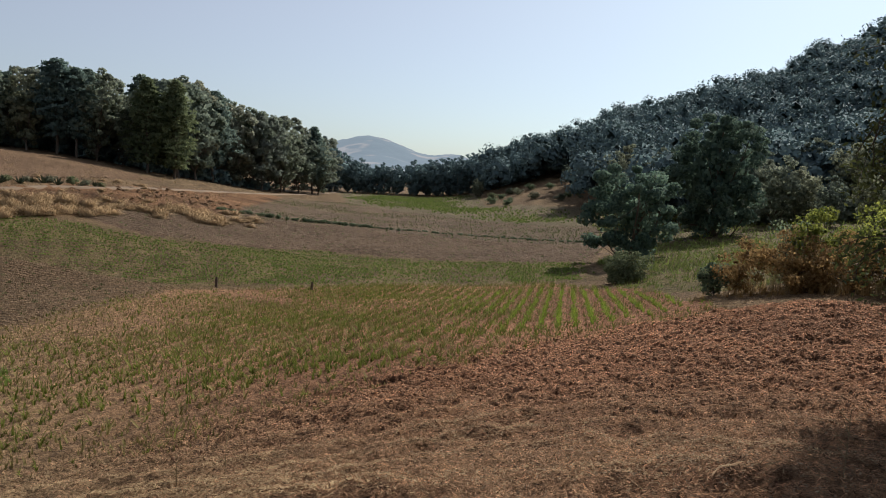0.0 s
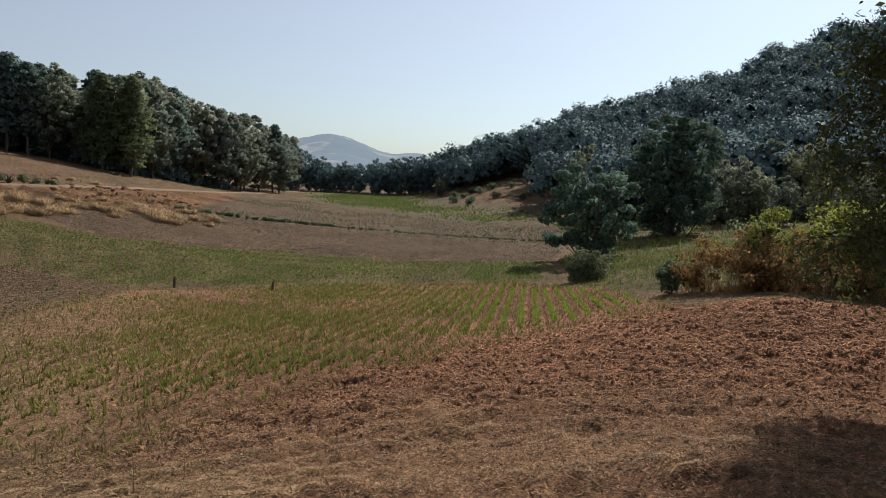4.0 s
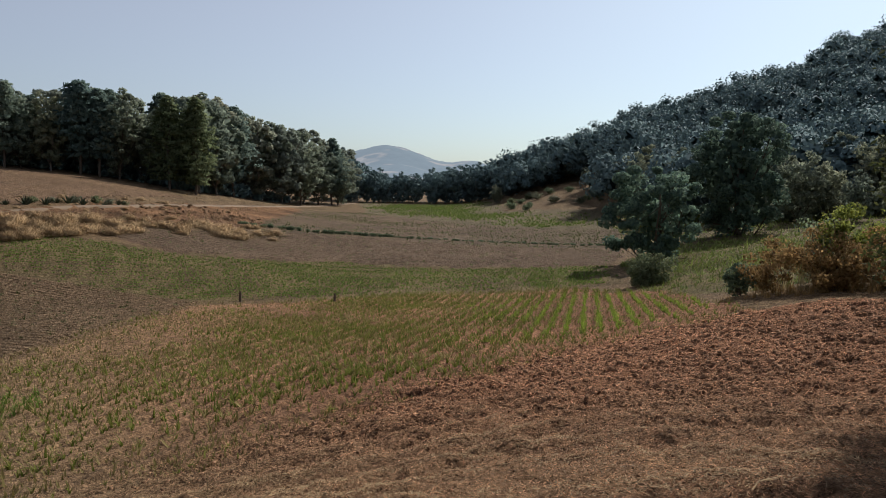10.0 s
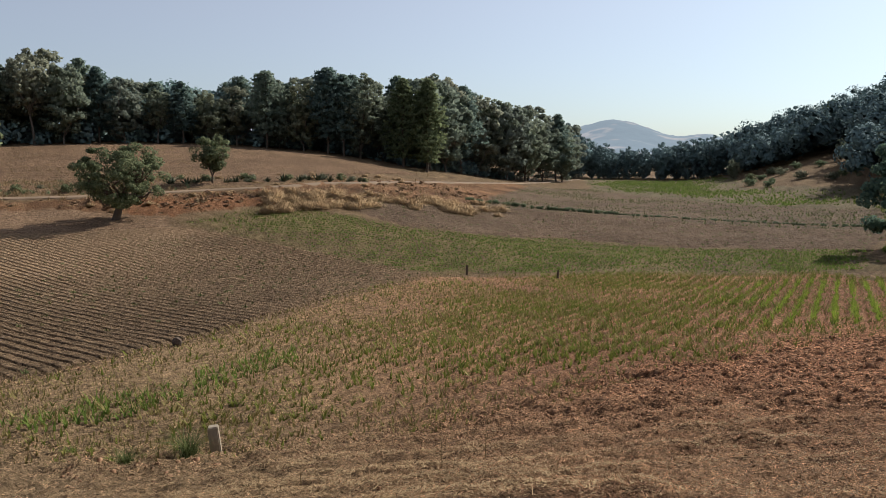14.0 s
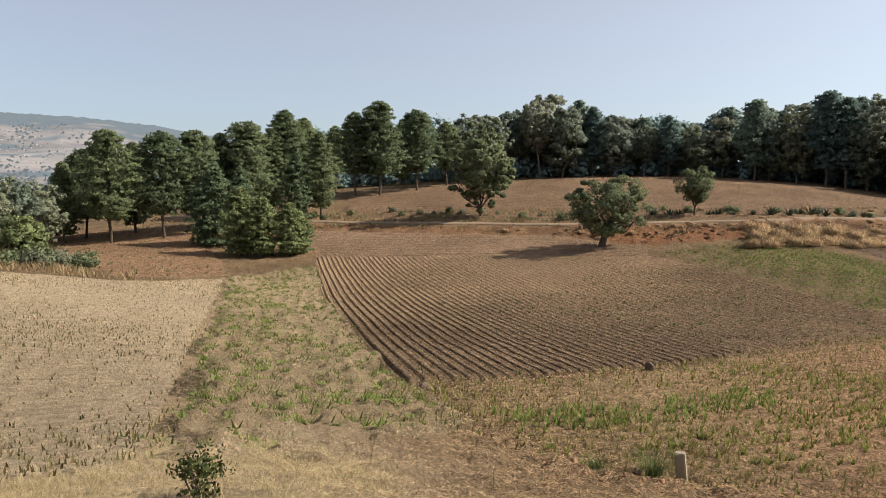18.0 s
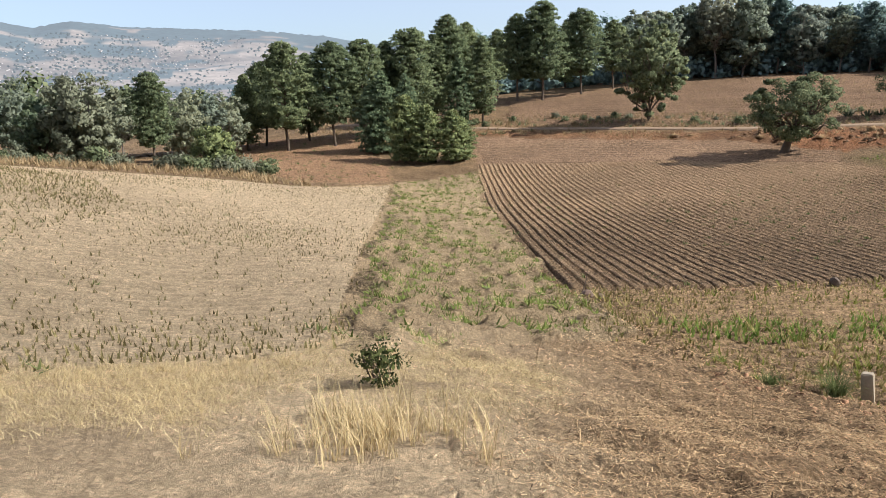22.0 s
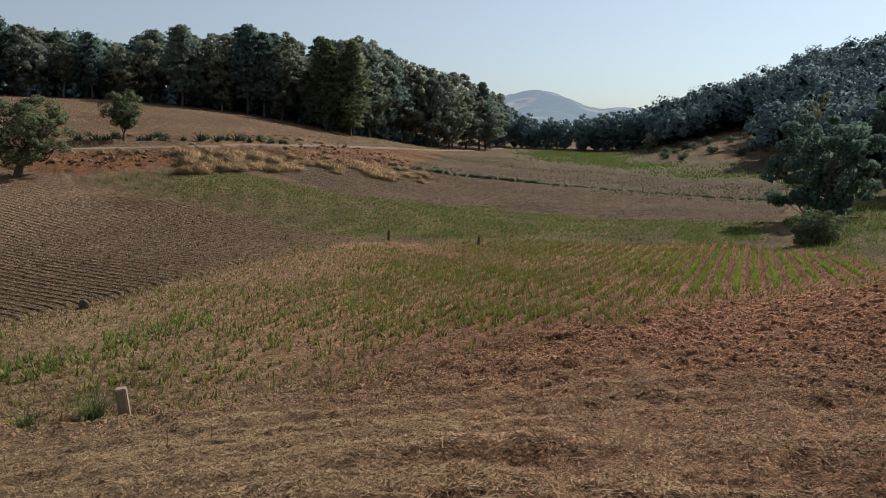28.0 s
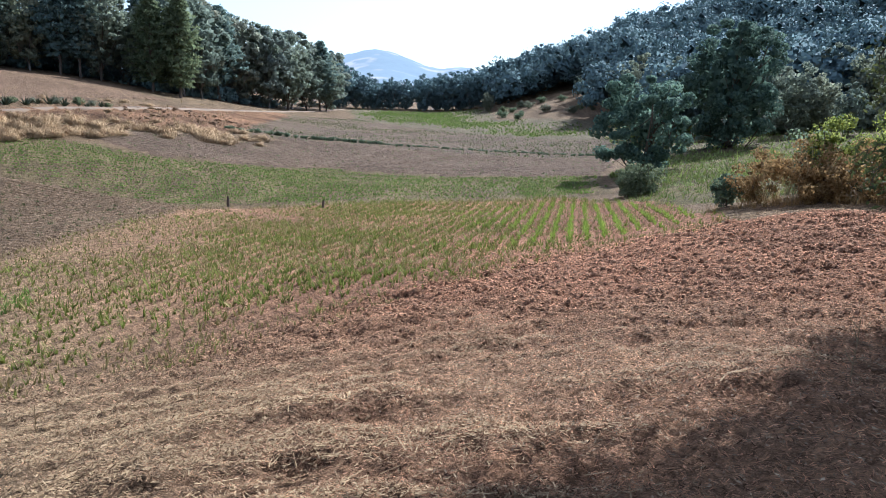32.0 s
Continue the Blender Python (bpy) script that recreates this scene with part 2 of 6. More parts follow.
STRAW = leaf_material("straw", (0.17, 0.103, 0.052), (0.5, 0.345, 0.185), 0.12)
LITTER = leaf_material("fallen_leaves", (0.14, 0.08, 0.045), (0.5, 0.36, 0.22), 0.15)
AGAVE_LEAF = leaf_material("agave_leaves", (0.045, 0.058, 0.035), (0.1, 0.115, 0.07), 0.05)
CONCRETE = rough_material("weathered_concrete", (0.24, 0.19, 0.13), (0.42, 0.345, 0.25), 14.0, 0.5, 0.012)
OLD_WOOD = rough_material("weathered_wood", (0.06, 0.042, 0.03), (0.16, 0.115, 0.08), 12.0, 0.6, 0.02)
STONE = rough_material("field_stone", (0.09, 0.06, 0.045), (0.24, 0.16, 0.115), 5.0, 0.8, 0.04)
EARTH = rough_material("track_earth", (0.17, 0.115, 0.07), (0.29, 0.2, 0.13), 1.4, 0.8, 0.08)
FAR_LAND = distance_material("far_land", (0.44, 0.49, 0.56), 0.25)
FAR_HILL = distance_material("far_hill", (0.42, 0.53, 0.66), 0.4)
HOUSE_WALL = rough_material("far_house_walls", (0.22, 0.21, 0.2), (0.45, 0.43, 0.42), 0.05, 0.1, 0.01)

# ------------------------------------------------------------------ the lie of the land
# Heights of the valley side by bearing (degrees right of +y) and distance; the camera's foot is at zero.
BEARINGS = np.array([-110.0, -90.0, -70.0, -50.0, -30.0, -10.0, 10.0, 30.0])
REACH = np.log(np.array([5.0, 9.0, 14.0, 21.0, 32.0, 46.0, 66.0, 90.0, 135.0, 220.0]))
LIE = np.array([
    [-0.5, -1.0, -1.15, -1.1, -0.75, -0.95, -2.2, -4.0, -8.0, -18.0],
    [-0.85, -1.5, -2.3, -2.5, -2.7, -2.9, -4.0, -5.2, -7.0, -12.0],
    [-0.9, -1.7, -2.5, -3.4, -4.3, -5.3, -5.9, -4.2, -0.2, 0.0],
    [-1.0, -2.2, -3.0, -3.9, -4.8, -5.3, -4.8, -2.1, 2.3, 8.0],
    [-0.9, -2.2, -3.2, -3.9, -4.7, -5.2, -3.4, -1.6, 1.6, 5.0],
    [-0.75, -1.9, -2.6, -3.5, -4.7, -5.9, -6.0, -5.6, -5.7, -6.0],
    [-0.6, -1.35, -2.1, -3.0, -4.0, -5.0, -5.4, -5.6, -5.6, -4.5],
    [-0.2, -0.9, -1.2, -1.4, -1.6, -2.0, -2.2, -2.0, -1.0, -1.0]])


def smooth(a, b, v):
    u = np.clip((np.asarray(v, float) - a) / (b - a), 0, 1)
    return u * u * (3 - 2 * u)


def along(knots, v):
    """Index and the four weights of a smooth curve through knots."""
    i = np.clip(np.searchsorted(knots, v) - 1, 0, len(knots) - 2)
    u = np.clip((v - knots[i]) / (knots[i + 1] - knots[i]), 0, 1)
    w = np.stack([-0.5 * u**3 + u**2 - 0.5 * u, 1.5 * u**3 - 2.5 * u**2 + 1, -1.5 * u**3 + 2 * u**2 + 0.5 * u, 0.5 * u**3 - 0.5 * u**2], -1)
    return np.clip(i[..., None] + np.arange(-1, 3), 0, len(knots) - 1), w


def hills(x, y):
    """Height of the land without furrows and clods."""
    x, y = np.asarray(x, float), np.asarray(y, float)
    r, az = np.hypot(x, y) + 1e-6, np.degrees(np.arctan2(x, y))
    ia, wa = along(BEARINGS, np.clip(az, -110, 30))
    ir, wr = along(REACH, np.clip(np.log(np.maximum(r, 5.0)), REACH[0], REACH[-1]))
    z = np.einsum("...a,...ab,...b->...", wa, LIE[ia[..., :, None], ir[..., None, :]], wr)
    z = z * np.clip(r / 5.0, 0, 1) ** 1.3
    # the wooded hill
    ridge = np.interp(az, [-12, -2, 2.3, 6.6, 9.2, 13.1, 16.5, 21.1, 24.3, 26.3, 28.9, 60, 100], [-6, -6, 0.3, 6.6, 8.2, 17.2, 20.3, 29.3, 33.6, 40.6, 44.9, 91.4, 91.4])
    z = z + (ridge - z) * smooth(125, 305, r) * smooth(-2, 10, az) * (1 - 0.9 * smooth(60, 100, az))
    # the dry knoll at the head of the valley
    z = z + 0.9 * np.exp(-(((az - 8.0) / 3.4) ** 2) - ((r - 195) / 26) ** 2)
    # behind the camera the land is nearly level
    back = np.clip(np.where(az > 0, smooth(32, 70, az) * (1 - smooth(60, 140, r) * smooth(100, 70, az)), smooth(-112, -145, az)), 0, 1)
    z = z * (1 - back) + 0.012 * r * back
    # far off the land evens out
    return z + (-18 - z) * smooth(420, 1200, r)


def clouds(x, y, size, seed=0):
    """Smooth noise between -1 and 1 with lumps of about that size."""
    u, v = np.asarray(x, float) / size + seed * 17.31, np.asarray(y, float) / size - seed * 9.77
    i, j = np.floor(u).astype(np.int64), np.floor(v).astype(np.int64)
    fu, fv = u - i, v - j
    fu, fv = fu * fu * (3 - 2 * fu), fv * fv * (3 - 2 * fv)

    def lump(a, b):
        h = (a * 374761393 + b * 668265263 + seed * 974711) & 0xFFFFFFFF
        h = ((h ^ (h >> 13)) * 1274126177) & 0xFFFFFFFF
        return ((h ^ (h >> 16)) & 0xFFFF) / 32767.5 - 1

    return (lump(i, j) * (1 - fu) + lump(i + 1, j) * fu) * (1 - fv) + (lump(i, j + 1) * (1 - fu) + lump(i + 1, j + 1) * fu) * fv

# ------------------------------------------------------------------ building tools
def mesh_of(name, verts, faces, material, tint=None, soft=False, facing=None):
    """A mesh from arrays: verts (n, 3), faces (m, 3 or 4). facing: the way that leaves at each vertex face, for soft crowns."""
    verts, faces = np.asarray(verts, np.float32), np.asarray(faces, np.int32)
    me = bpy.data.meshes.new(name)
    k = faces.shape[1]
    me.vertices.add(len(verts))
    me.vertices.foreach_set("co", verts.ravel())
    me.loops.add(faces.size)
    me.loops.foreach_set("vertex_index", faces.ravel())
    me.polygons.add(len(faces))
    me.polygons.foreach_set("loop_start", np.arange(0, faces.size, k, dtype=np.int32))
    me.polygons.foreach_set("loop_total", np.full(len(faces), k, np.int32))
    if soft:
        me.polygons.foreach_set("use_smooth", np.ones(len(faces), bool))
    if tint is not None:
        a = me.attributes.new("tint", "FLOAT_COLOR", "POINT")
        a.data.foreach_set("color", np.c_[tint, np.ones(len(tint))].astype(np.float32).ravel())
    me.update(calc_edges=True)
    if facing is not None:
        me.polygons.foreach_set("use_smooth", np.ones(len(faces), bool))
        flat = np.cross(verts[faces[:, 2]] - verts[faces[:, 0]], verts[faces[:, 3]] - verts[faces[:, 1]])
        facing = np.array(facing)
        facing[faces.ravel()] *= np.repeat(np.where((flat * facing[faces].mean(1)).sum(1) < 0, -1.0, 1.0), 4)[:, None]
        me.normals_split_custom_set_from_vertices((facing / (np.linalg.norm(facing, axis=1, keepdims=True) + 1e-9)).astype(np.float32))
    me.materials.append(material)
    return me


def part(name, me, parent, label=""):
    ob = new(name, me)
    ob.parent = parent
    return tagged(ob, label)


def thing(name, label, category, group="", m=None):
    ob = new(name)
    ob.empty_display_size = 0.2
    if m is not None:
        ob.matrix_basis = m
    return tagged(ob, label, category, group)


def joined(pieces):
    """Several (verts, faces) as one."""
    vs, fs, n = [], [], 0
    for v, f in pieces:
        vs.append(np.asarray(v, float))
        fs.append(np.asarray(f, int) + n)
        n += len(v)
    return np.concatenate(vs), np.concatenate(fs)


def tube(points, radii, sides=7):
    """A tapered round limb along points."""
    p, r = np.asarray(points, float), np.asarray(radii, float)
    d = np.gradient(p, axis=0)
    d /= np.linalg.norm(d, axis=1, keepdims=True) + 1e-9
    side = np.cross(d, (0.31, 0.87, 0.11))
    side /= np.linalg.norm(side, axis=1, keepdims=True) + 1e-9
    up = np.cross(d, side)
    a = np.linspace(0, 2 * np.pi, sides, endpoint=False)
    ring = p[:, None] + r[:, None, None] * (np.cos(a)[None, :, None] * side[:, None] + np.sin(a)[None, :, None] * up[:, None])
    n, i = len(p), np.arange(sides)
    j = (i + 1) % sides
    f = np.concatenate([np.stack([k * sides + i, k * sides + j, (k + 1) * sides + j, (k + 1) * sides + i], 1) for k in range(n - 1)])
    return ring.reshape(-1, 3), f


def leaves(rng, centres, size, aspect=1.7, droop=0.2, vary=0.4, out=None, wild=0.55):
    """One pointed leaf or spray at each centre; out: the way that it faces, more or less."""
    n = len(centres)
    h = rng.normal(size=(n, 3))
    if out is not None:
        h = h * wild + out / (np.linalg.norm(out, axis=1, keepdims=True) + 1e-9)
    h /= np.linalg.norm(h, axis=1, keepdims=True) + 1e-9
    d = np.cross(h, rng.normal(size=(n, 3)))
    d /= np.linalg.norm(d, axis=1, keepdims=True) + 1e-9
    d[:, 2] = np.where(rng.uniform(size=n) < droop, -np.abs(d[:, 2]), d[:, 2])
    s = np.cross(d, h)
    k = (size * (1 + vary * rng.uniform(-1, 1, n)))[:, None]
    c = np.asarray(centres)
    v = np.stack([c - d * k * 0.5, c + s * k * 0.5 / aspect - d * k * 0.05, c + d * k * 0.5 - h * k * 0.12, c - s * k * 0.5 / aspect + h * k * 0.06], 1)
    return v.reshape(-1, 3), np.arange(4 * n).reshape(-1, 4)


import itertools


def lump_mesh():
    """A twelve-faced lump."""
    v = [tuple(np.array(c) / 1.75) for c in itertools.product((-1, 1), repeat=3)]
    f = []
    for i, j in ((0, 1), (0, 2), (1, 2)):
        for a, b in itertools.product((-1, 1), repeat=2):
            ends = []
            for axis, sign in ((i, a), (j, b)):
                p = [0.0, 0.0, 0.0]
                p[axis] = 1.0 * sign
                if tuple(p) not in v:
                    v.append(tuple(p))
                ends.append(v.index(tuple(p)))
            third = 3 - i - j
            sides = []
            for c in (-1, 1):
                q = [0, 0, 0]
                q[i], q[j], q[third] = a, b, c
                sides.append(list(itertools.product((-1, 1), repeat=3)).index(tuple(q)))
            f.append((ends[0], sides[0], ends[1], sides[1]))
    return np.array(v), np.array(f)


LUMP_V, LUMP_F = lump_mesh()


def cores(rng, centres, radii, flat=0.75):
    """The dense inside of leaf clumps, as uneven lumps."""
    n, m = len(centres), len(LUMP_V)
    v = LUMP_V[None] * (np.asarray(radii)[:, None, None] * rng.uniform(0.84, 1.08, (n, m, 1))) * (1, 1, flat) + np.asarray(centres)[:, None]
    f = LUMP_F[None] + (np.arange(n) * m)[:, None, None]
    return v.reshape(-1, 3), f.reshape(-1, 4)


def planted(template_v, template_f, places, turns, scales):
    """Copies of a small template at places, as one set of arrays."""
    c, s = np.cos(turns), np.sin(turns)
    t = np.asarray(template_v)
    x = (c[:, None] * t[None, :, 0] - s[:, None] * t[None, :, 1]) * scales[:, None]
    y = (s[:, None] * t[None, :, 0] + c[:, None] * t[None, :, 1]) * scales[:, None]
    z = t[None, :, 2] * scales[:, None]
    v = np.stack([x, y, z], -1) + np.asarray(places)[:, None]
    f = np.asarray(template_f)[None] + (np.arange(len(places)) * len(t))[:, None, None]
    return v.reshape(-1, 3), f.reshape(-1, np.asarray(template_f).shape[1])


def blades(rng, count, height, lean, width, spread, bends=2):
    """A tuft of narrow arched blades round the origin."""
    vs, fs = [], []
    for k in range(count):
        a, l = rng.uniform(0, 2 * np.pi), height * rng.uniform(0.55, 1.1)
        w, o = width * rng.uniform(0.7, 1.3), rng.uniform(0, spread)
        b = rng.uniform(0, 2 * np.pi)
        tilt = lean * rng.uniform(0.4, 1.4)
        u = np.linspace(0, 1, bends + 1)
        out = l * tilt * u**1.8
        up = l * u * np.sqrt(np.clip(1 - (tilt * u) ** 2 * 0.6, 0.05, 1))
        x, y = o * np.cos(b) + out * np.cos(a), o * np.sin(b) + out * np.sin(a)
        ww = w * (1 - 0.85 * u) * 0.5
        n = len(vs)
        for i in range(bends + 1):
            vs.append((x[i] - ww[i] * np.sin(a), y[i] + ww[i] * np.cos(a), up[i]))
            vs.append((x[i] + ww[i] * np.sin(a), y[i] - ww[i] * np.cos(a), up[i]))
        fs += [(n + 2 * i, n + 2 * i + 1, n + 2 * i + 3, n + 2 * i + 2) for i in range(bends)]
    return np.array(vs), np.array(fs)


def within(poly, x, y):
    """Which points lie inside a polygon of the plan."""
    inside = np.zeros(np.shape(x), bool)
    p = np.asarray(poly, float)
    for (x0, y0), (x1, y1) in zip(p, np.roll(p, -1, 0)):
        if y0 != y1:
            inside ^= ((y0 > y) != (y1 > y)) & (x < (x1 - x0) * (y - y0) / (y1 - y0) + x0)
    return inside


def beside(line, x, y):
    """Distance from a line of the plan."""
    best = np.full(np.shape(x), 1e9)
    p = np.asarray(line, float)
    for (x0, y0), (x1, y1) in zip(p[:-1], p[1:]):
        dx, dy = x1 - x0, y1 - y0
        u = np.clip(((x - x0) * dx + (y - y0) * dy) / (dx * dx + dy * dy), 0, 1)
        best = np.minimum(best, np.hypot(x - x0 - u * dx, y - y0 - u * dy))
    return best

# ------------------------------------------------------------------ fields
STRIPED = [(-15.3, 9.2), (-15.1, 40.6), (-24, 43), (-39, 47), (-51.5, 42), (-66, 29.8), (-40.3, 19)]
STRIP = [(-58, 18.6), (-22.7, 6.3), (-8.5, 1.8), (-10.5, 7.5), (-15.5, 9.3), (-40.3, 19), (-62, 28.5)]
PALE = [(-8.5, 1.8), (-22.7, 6.3), (-58, 18.6), (-49.6, 8.8), (-47, -1), (-46, -14), (-44, -30), (-9, -10), (-8, -2)]
CORN = [(-15.1, 9.6), (-14.9, 40), (-4, 47), (7, 46.5), (10.5, 38), (9, 23), (3.2, 20.9), (0.2, 15.7), (-2.1, 12.2), (-4.3, 10.3), (-6.1, 8.8), (-11, 7.6)]
GREEN = [(-40, 49), (-37.6, 58), (-23.6, 58), (-11.5, 66.7), (12.6, 61.1), (10.5, 47), (-4.4, 47.2), (-15.3, 41), (-27, 43)]
DARK = [(-34, 62), (-23.6, 58), (-11.5, 66.7), (12.6, 61.1), (18, 77.3), (-13.9, 93.4), (-25, 83.5)]
MIDDLE = [(-25, 83.5), (-13.9, 93.4), (18, 77.3), (23, 110), (7.6, 123), (-22, 164), (-33, 150)]
FAR_GREEN = [(-22, 164), (7.6, 123), (23, 110), (29, 150), (10, 168), (10, 236), (-34, 236)]
VERGE = [(9.5, 34), (12, 27), (16, 30), (24, 48), (30, 70), (22, 76), (13, 60), (11, 46)]
BAND = [(-66, 29.8), (-82, 36.5), (-55, 52), (-43, 51.5), (-39, 47), (-51.5, 42)]
BANK = [(-55, 52), (-43, 51.5), (-38, 58), (-34, 62), (-25, 83.5), (-33, 150), (-37, 150), (-40, 95), (-45, 66), (-59, 55), (-88, 37), (-82, 36.5)]
FOOT = [(13, 60), (22, 76), (18, 77.3), (23, 110), (29, 150), (62, 140), (62, 60), (30, 48), (24, 44), (16, 40), (12, 50)]
UPPER = [(-88, 44), (-62, 58.5), (-46.5, 71), (-44, 116), (-62, 120), (-87, 114), (-102, 98), (-107, 76), (-107, 54)]
SMALL = [(-97, 9), (-54, 9), (-59.5, 19), (-68, 21.5), (-92, 25.5), (-106, 15)]
TRACK = [(-110, 26), (-87, 39.5), (-72, 48.5), (-59, 56.8), (-50, 63), (-44, 68.5), (-40, 84), (-38, 110), (-37, 153), (-34, 235)]
ROWS_STRIPED, ROWS_CORN = (0.926, -0.378), (0.17, 0.985)


def rows(x, y, way, gap):
    """How far up a ridge: 1 on the ridge, -1 in the furrow."""
    s = (-way[1] * x + way[0] * y) + 0.25 * clouds(x, y, 9.0, 3)
    return np.cos(2 * np.pi * s / gap)


def ground_look(x, y):
    """Colour and small relief of the ground."""
    r = np.hypot(x, y)
    wx, wy = x + 0.5 * clouds(x, y, 2.0, 5), y + 0.5 * clouds(x, y, 2.0, 6)
    col = np.empty(np.shape(x) + (3,))
    col[:] = (0.24, 0.165, 0.098)
    big, mid, fine = clouds(x, y, 6.0, 1), clouds(x, y, 1.4, 2), clouds(x, y, 0.35, 4)
    crumb = clouds(x, y, 0.13, 7)
    col *= (1 + 0.18 * big + 0.15 * mid)[..., None]
    clod = np.full(np.shape(x), 0.03)
    ridge = np.zeros(np.shape(x))

    def field(poly, colour, rough, way=None, gap=0.8, high=0.0, vary=0.14):
        k = within(poly, wx, wy)
        c = np.array(colour) * (1 + vary * big + vary * mid)[..., None]
        col[k] = c[k]
        clod[k] = rough
        ridge[k] = 0
        if way is not None:
            w = rows(x, y, way, gap)
            ridge[k] = (high * w)[k]
            # furrows painted darker than ridges, as their shade would be
            col[k] *= (1 + 0.1 * w)[k][:, None]
        return k

    floor = (r > 112) & ~within(FAR_GREEN, x, y) & ~within(MIDDLE, x, y)
    col[floor] = np.array((0.2, 0.14, 0.085)) * (1 + 0.3 * mid[floor])[:, None]
    field(BANK, (0.23, 0.13, 0.072), 0.3, vary=0.35)
    field(FOOT, (0.16, 0.13, 0.07), 0.1, vary=0.3)
    red = within(BANK, wx, wy) & (np.hypot(x + 41, y - 54) < 10 + 4 * mid)
    col[red] = (0.27, 0.135, 0.07)
    field(UPPER, (0.175, 0.115, 0.075), 0.03)
    field(SMALL, (0.3, 0.2, 0.12), 0.03)
    field(BAND, (0.27, 0.18, 0.115), 0.06, (0.8, 0.6), 1.3, 0.04)
    field(FAR_GREEN, (0.175, 0.145, 0.09), 0.03, (0.97, 0.2), 1.0, 0.04)
    field(MIDDLE, (0.165, 0.12, 0.082), 0.04, (0.97, 0.2), 0.9, 0.04)
    field(DARK, (0.155, 0.1, 0.072), 0.03)
    field(GREEN, (0.19, 0.142, 0.075), 0.03, (0.98, 0.1), 0.8, 0.03)
    field(VERGE, (0.17, 0.14, 0.065), 0.05)
    paler = field(PALE, (0.5, 0.375, 0.235), 0.01)
    field(STRIP, (0.425, 0.325, 0.205), 0.16, (0.926, -0.378), 0.8, 0.03)
    field(STRIPED, (0.215, 0.14, 0.09), 0.03)
    near = (r < 24) & (np.degrees(np.arctan2(x, y)) > -70) & ~within(STRIP, wx, wy) & ~within(STRIPED, wx, wy) & ~within(PALE, wx, wy)
    turn = smooth(-42, 0, np.degrees(np.arctan2(x, y)))[..., None]
    bare = np.array((0.375, 0.262, 0.156)) * (1 - turn) + np.array((0.42, 0.22, 0.13)) * turn
    col[near] = (bare * (1 + 0.15 * big + 0.15 * mid)[..., None])[near]
    clod[near] = 0.076 + 0.04 * smooth(8, 13, r[near])
    inner = within(CORN, wx, wy)
    col[inner] = (bare * (1 + 0.12 * big + 0.1 * mid)[..., None])[inner] * 0.84
    clod[inner] = 0.05
    # trodden straw in front of the camera
    straw = smooth(13.5, 7.0, r + 1.2 * mid + 1.0 * big) * (0.75 + 0.25 * mid)
    col[...] = col + (np.array((0.45, 0.305, 0.185)) * (1 + 0.15 * mid)[..., None] - col) * (0.55 * straw)[..., None]
    pale = straw * smooth(-45, -75, np.degrees(np.arctan2(x, y))) * smooth(-172, -135, np.degrees(np.arctan2(x, y)))
    col[...] = col + (np.array((0.82, 0.655, 0.45)) - col) * (0.9 * pale)[..., None]
    edge = beside([(-60, 19.2), (-22.7, 6.3), (-8.5, 1.8)], wx, wy)
    k = (edge < 0.2) & (r > 9)
    col[k] *= 0.5
    # furrow lines along the slope in the trodden strip
    lines = (0.9 + 0.9 * clouds(x, y, 1.9, 11)) * np.cos(2 * np.pi * (r + 0.6 * clouds(x, y, 3.5, 8)) / 1.15) * smooth(13, 8, r) * smooth(-85, -65, np.degrees(np.arctan2(x, y)))
    relief = ridge + clod * (0.2 * mid * np.minimum(1, clod * 20) + 0.75 * fine + 0.42 * crumb) + 0.045 * lines
    relief = relief - 0.06 * paler * smooth(0.1, 0.8, beside(PALE + PALE[:1], x, y))
    relief = relief - 0.06 * inner * smooth(0.1, 0.8, beside(CORN + CORN[:1], x, y))
    return np.clip(col * np.array((0.94, 0.885, 0.8)), 0.02, 0.9), relief * (1 - smooth(90, 160, r))


def ground_z(x, y):
    return hills(x, y) + ground_look(np.atleast_1d(np.asarray(x, float)), np.atleast_1d(np.asarray(y, float)))[1].reshape(np.shape(x))


def make_ground():
    az = np.radians(np.concatenate([np.arange(-180, -120, 4.0), np.arange(-120, 46, 0.3), np.arange(46, 180, 4.0)]))
    r = np.concatenate([[0.02, 0.6, 1.2, 1.8, 2.4], np.exp(np.arange(math.log(3.0), math.log(13), 0.0074)), np.exp(np.arange(math.log(13.1), math.log(27), 0.009)), np.exp(np.arange(math.log(27.4), math.log(60), 0.0155)), np.exp(np.arange(math.log(60.7), math.log(250), 0.02)), np.exp(np.linspace(math.log(255), math.log(4600), 50))])
    R, A = np.meshgrid(r, az, indexing="ij")
    x, y = R * np.sin(A), R * np.cos(A)
    col, relief = ground_look(x, y)
    v = np.stack([x, y, hills(x, y) + relief], -1).reshape(-1, 3)
    n, m = len(r), len(az)
    i, j = np.meshgrid(np.arange(n - 1), np.arange(m), indexing="ij")
    k = (j + 1) % m
    f = np.stack([i * m + j, i * m + k, (i + 1) * m + k, (i + 1) * m + j], -1).reshape(-1, 4)
    ob = new("ground", mesh_of("ground", v, f[:, ::-1], SOIL, col.reshape(-1, 3), True))
    return tagged(ob, "ploughed brown farmland in strips with dry straw and pale stubble", "ground", kind="structure")


make_ground()


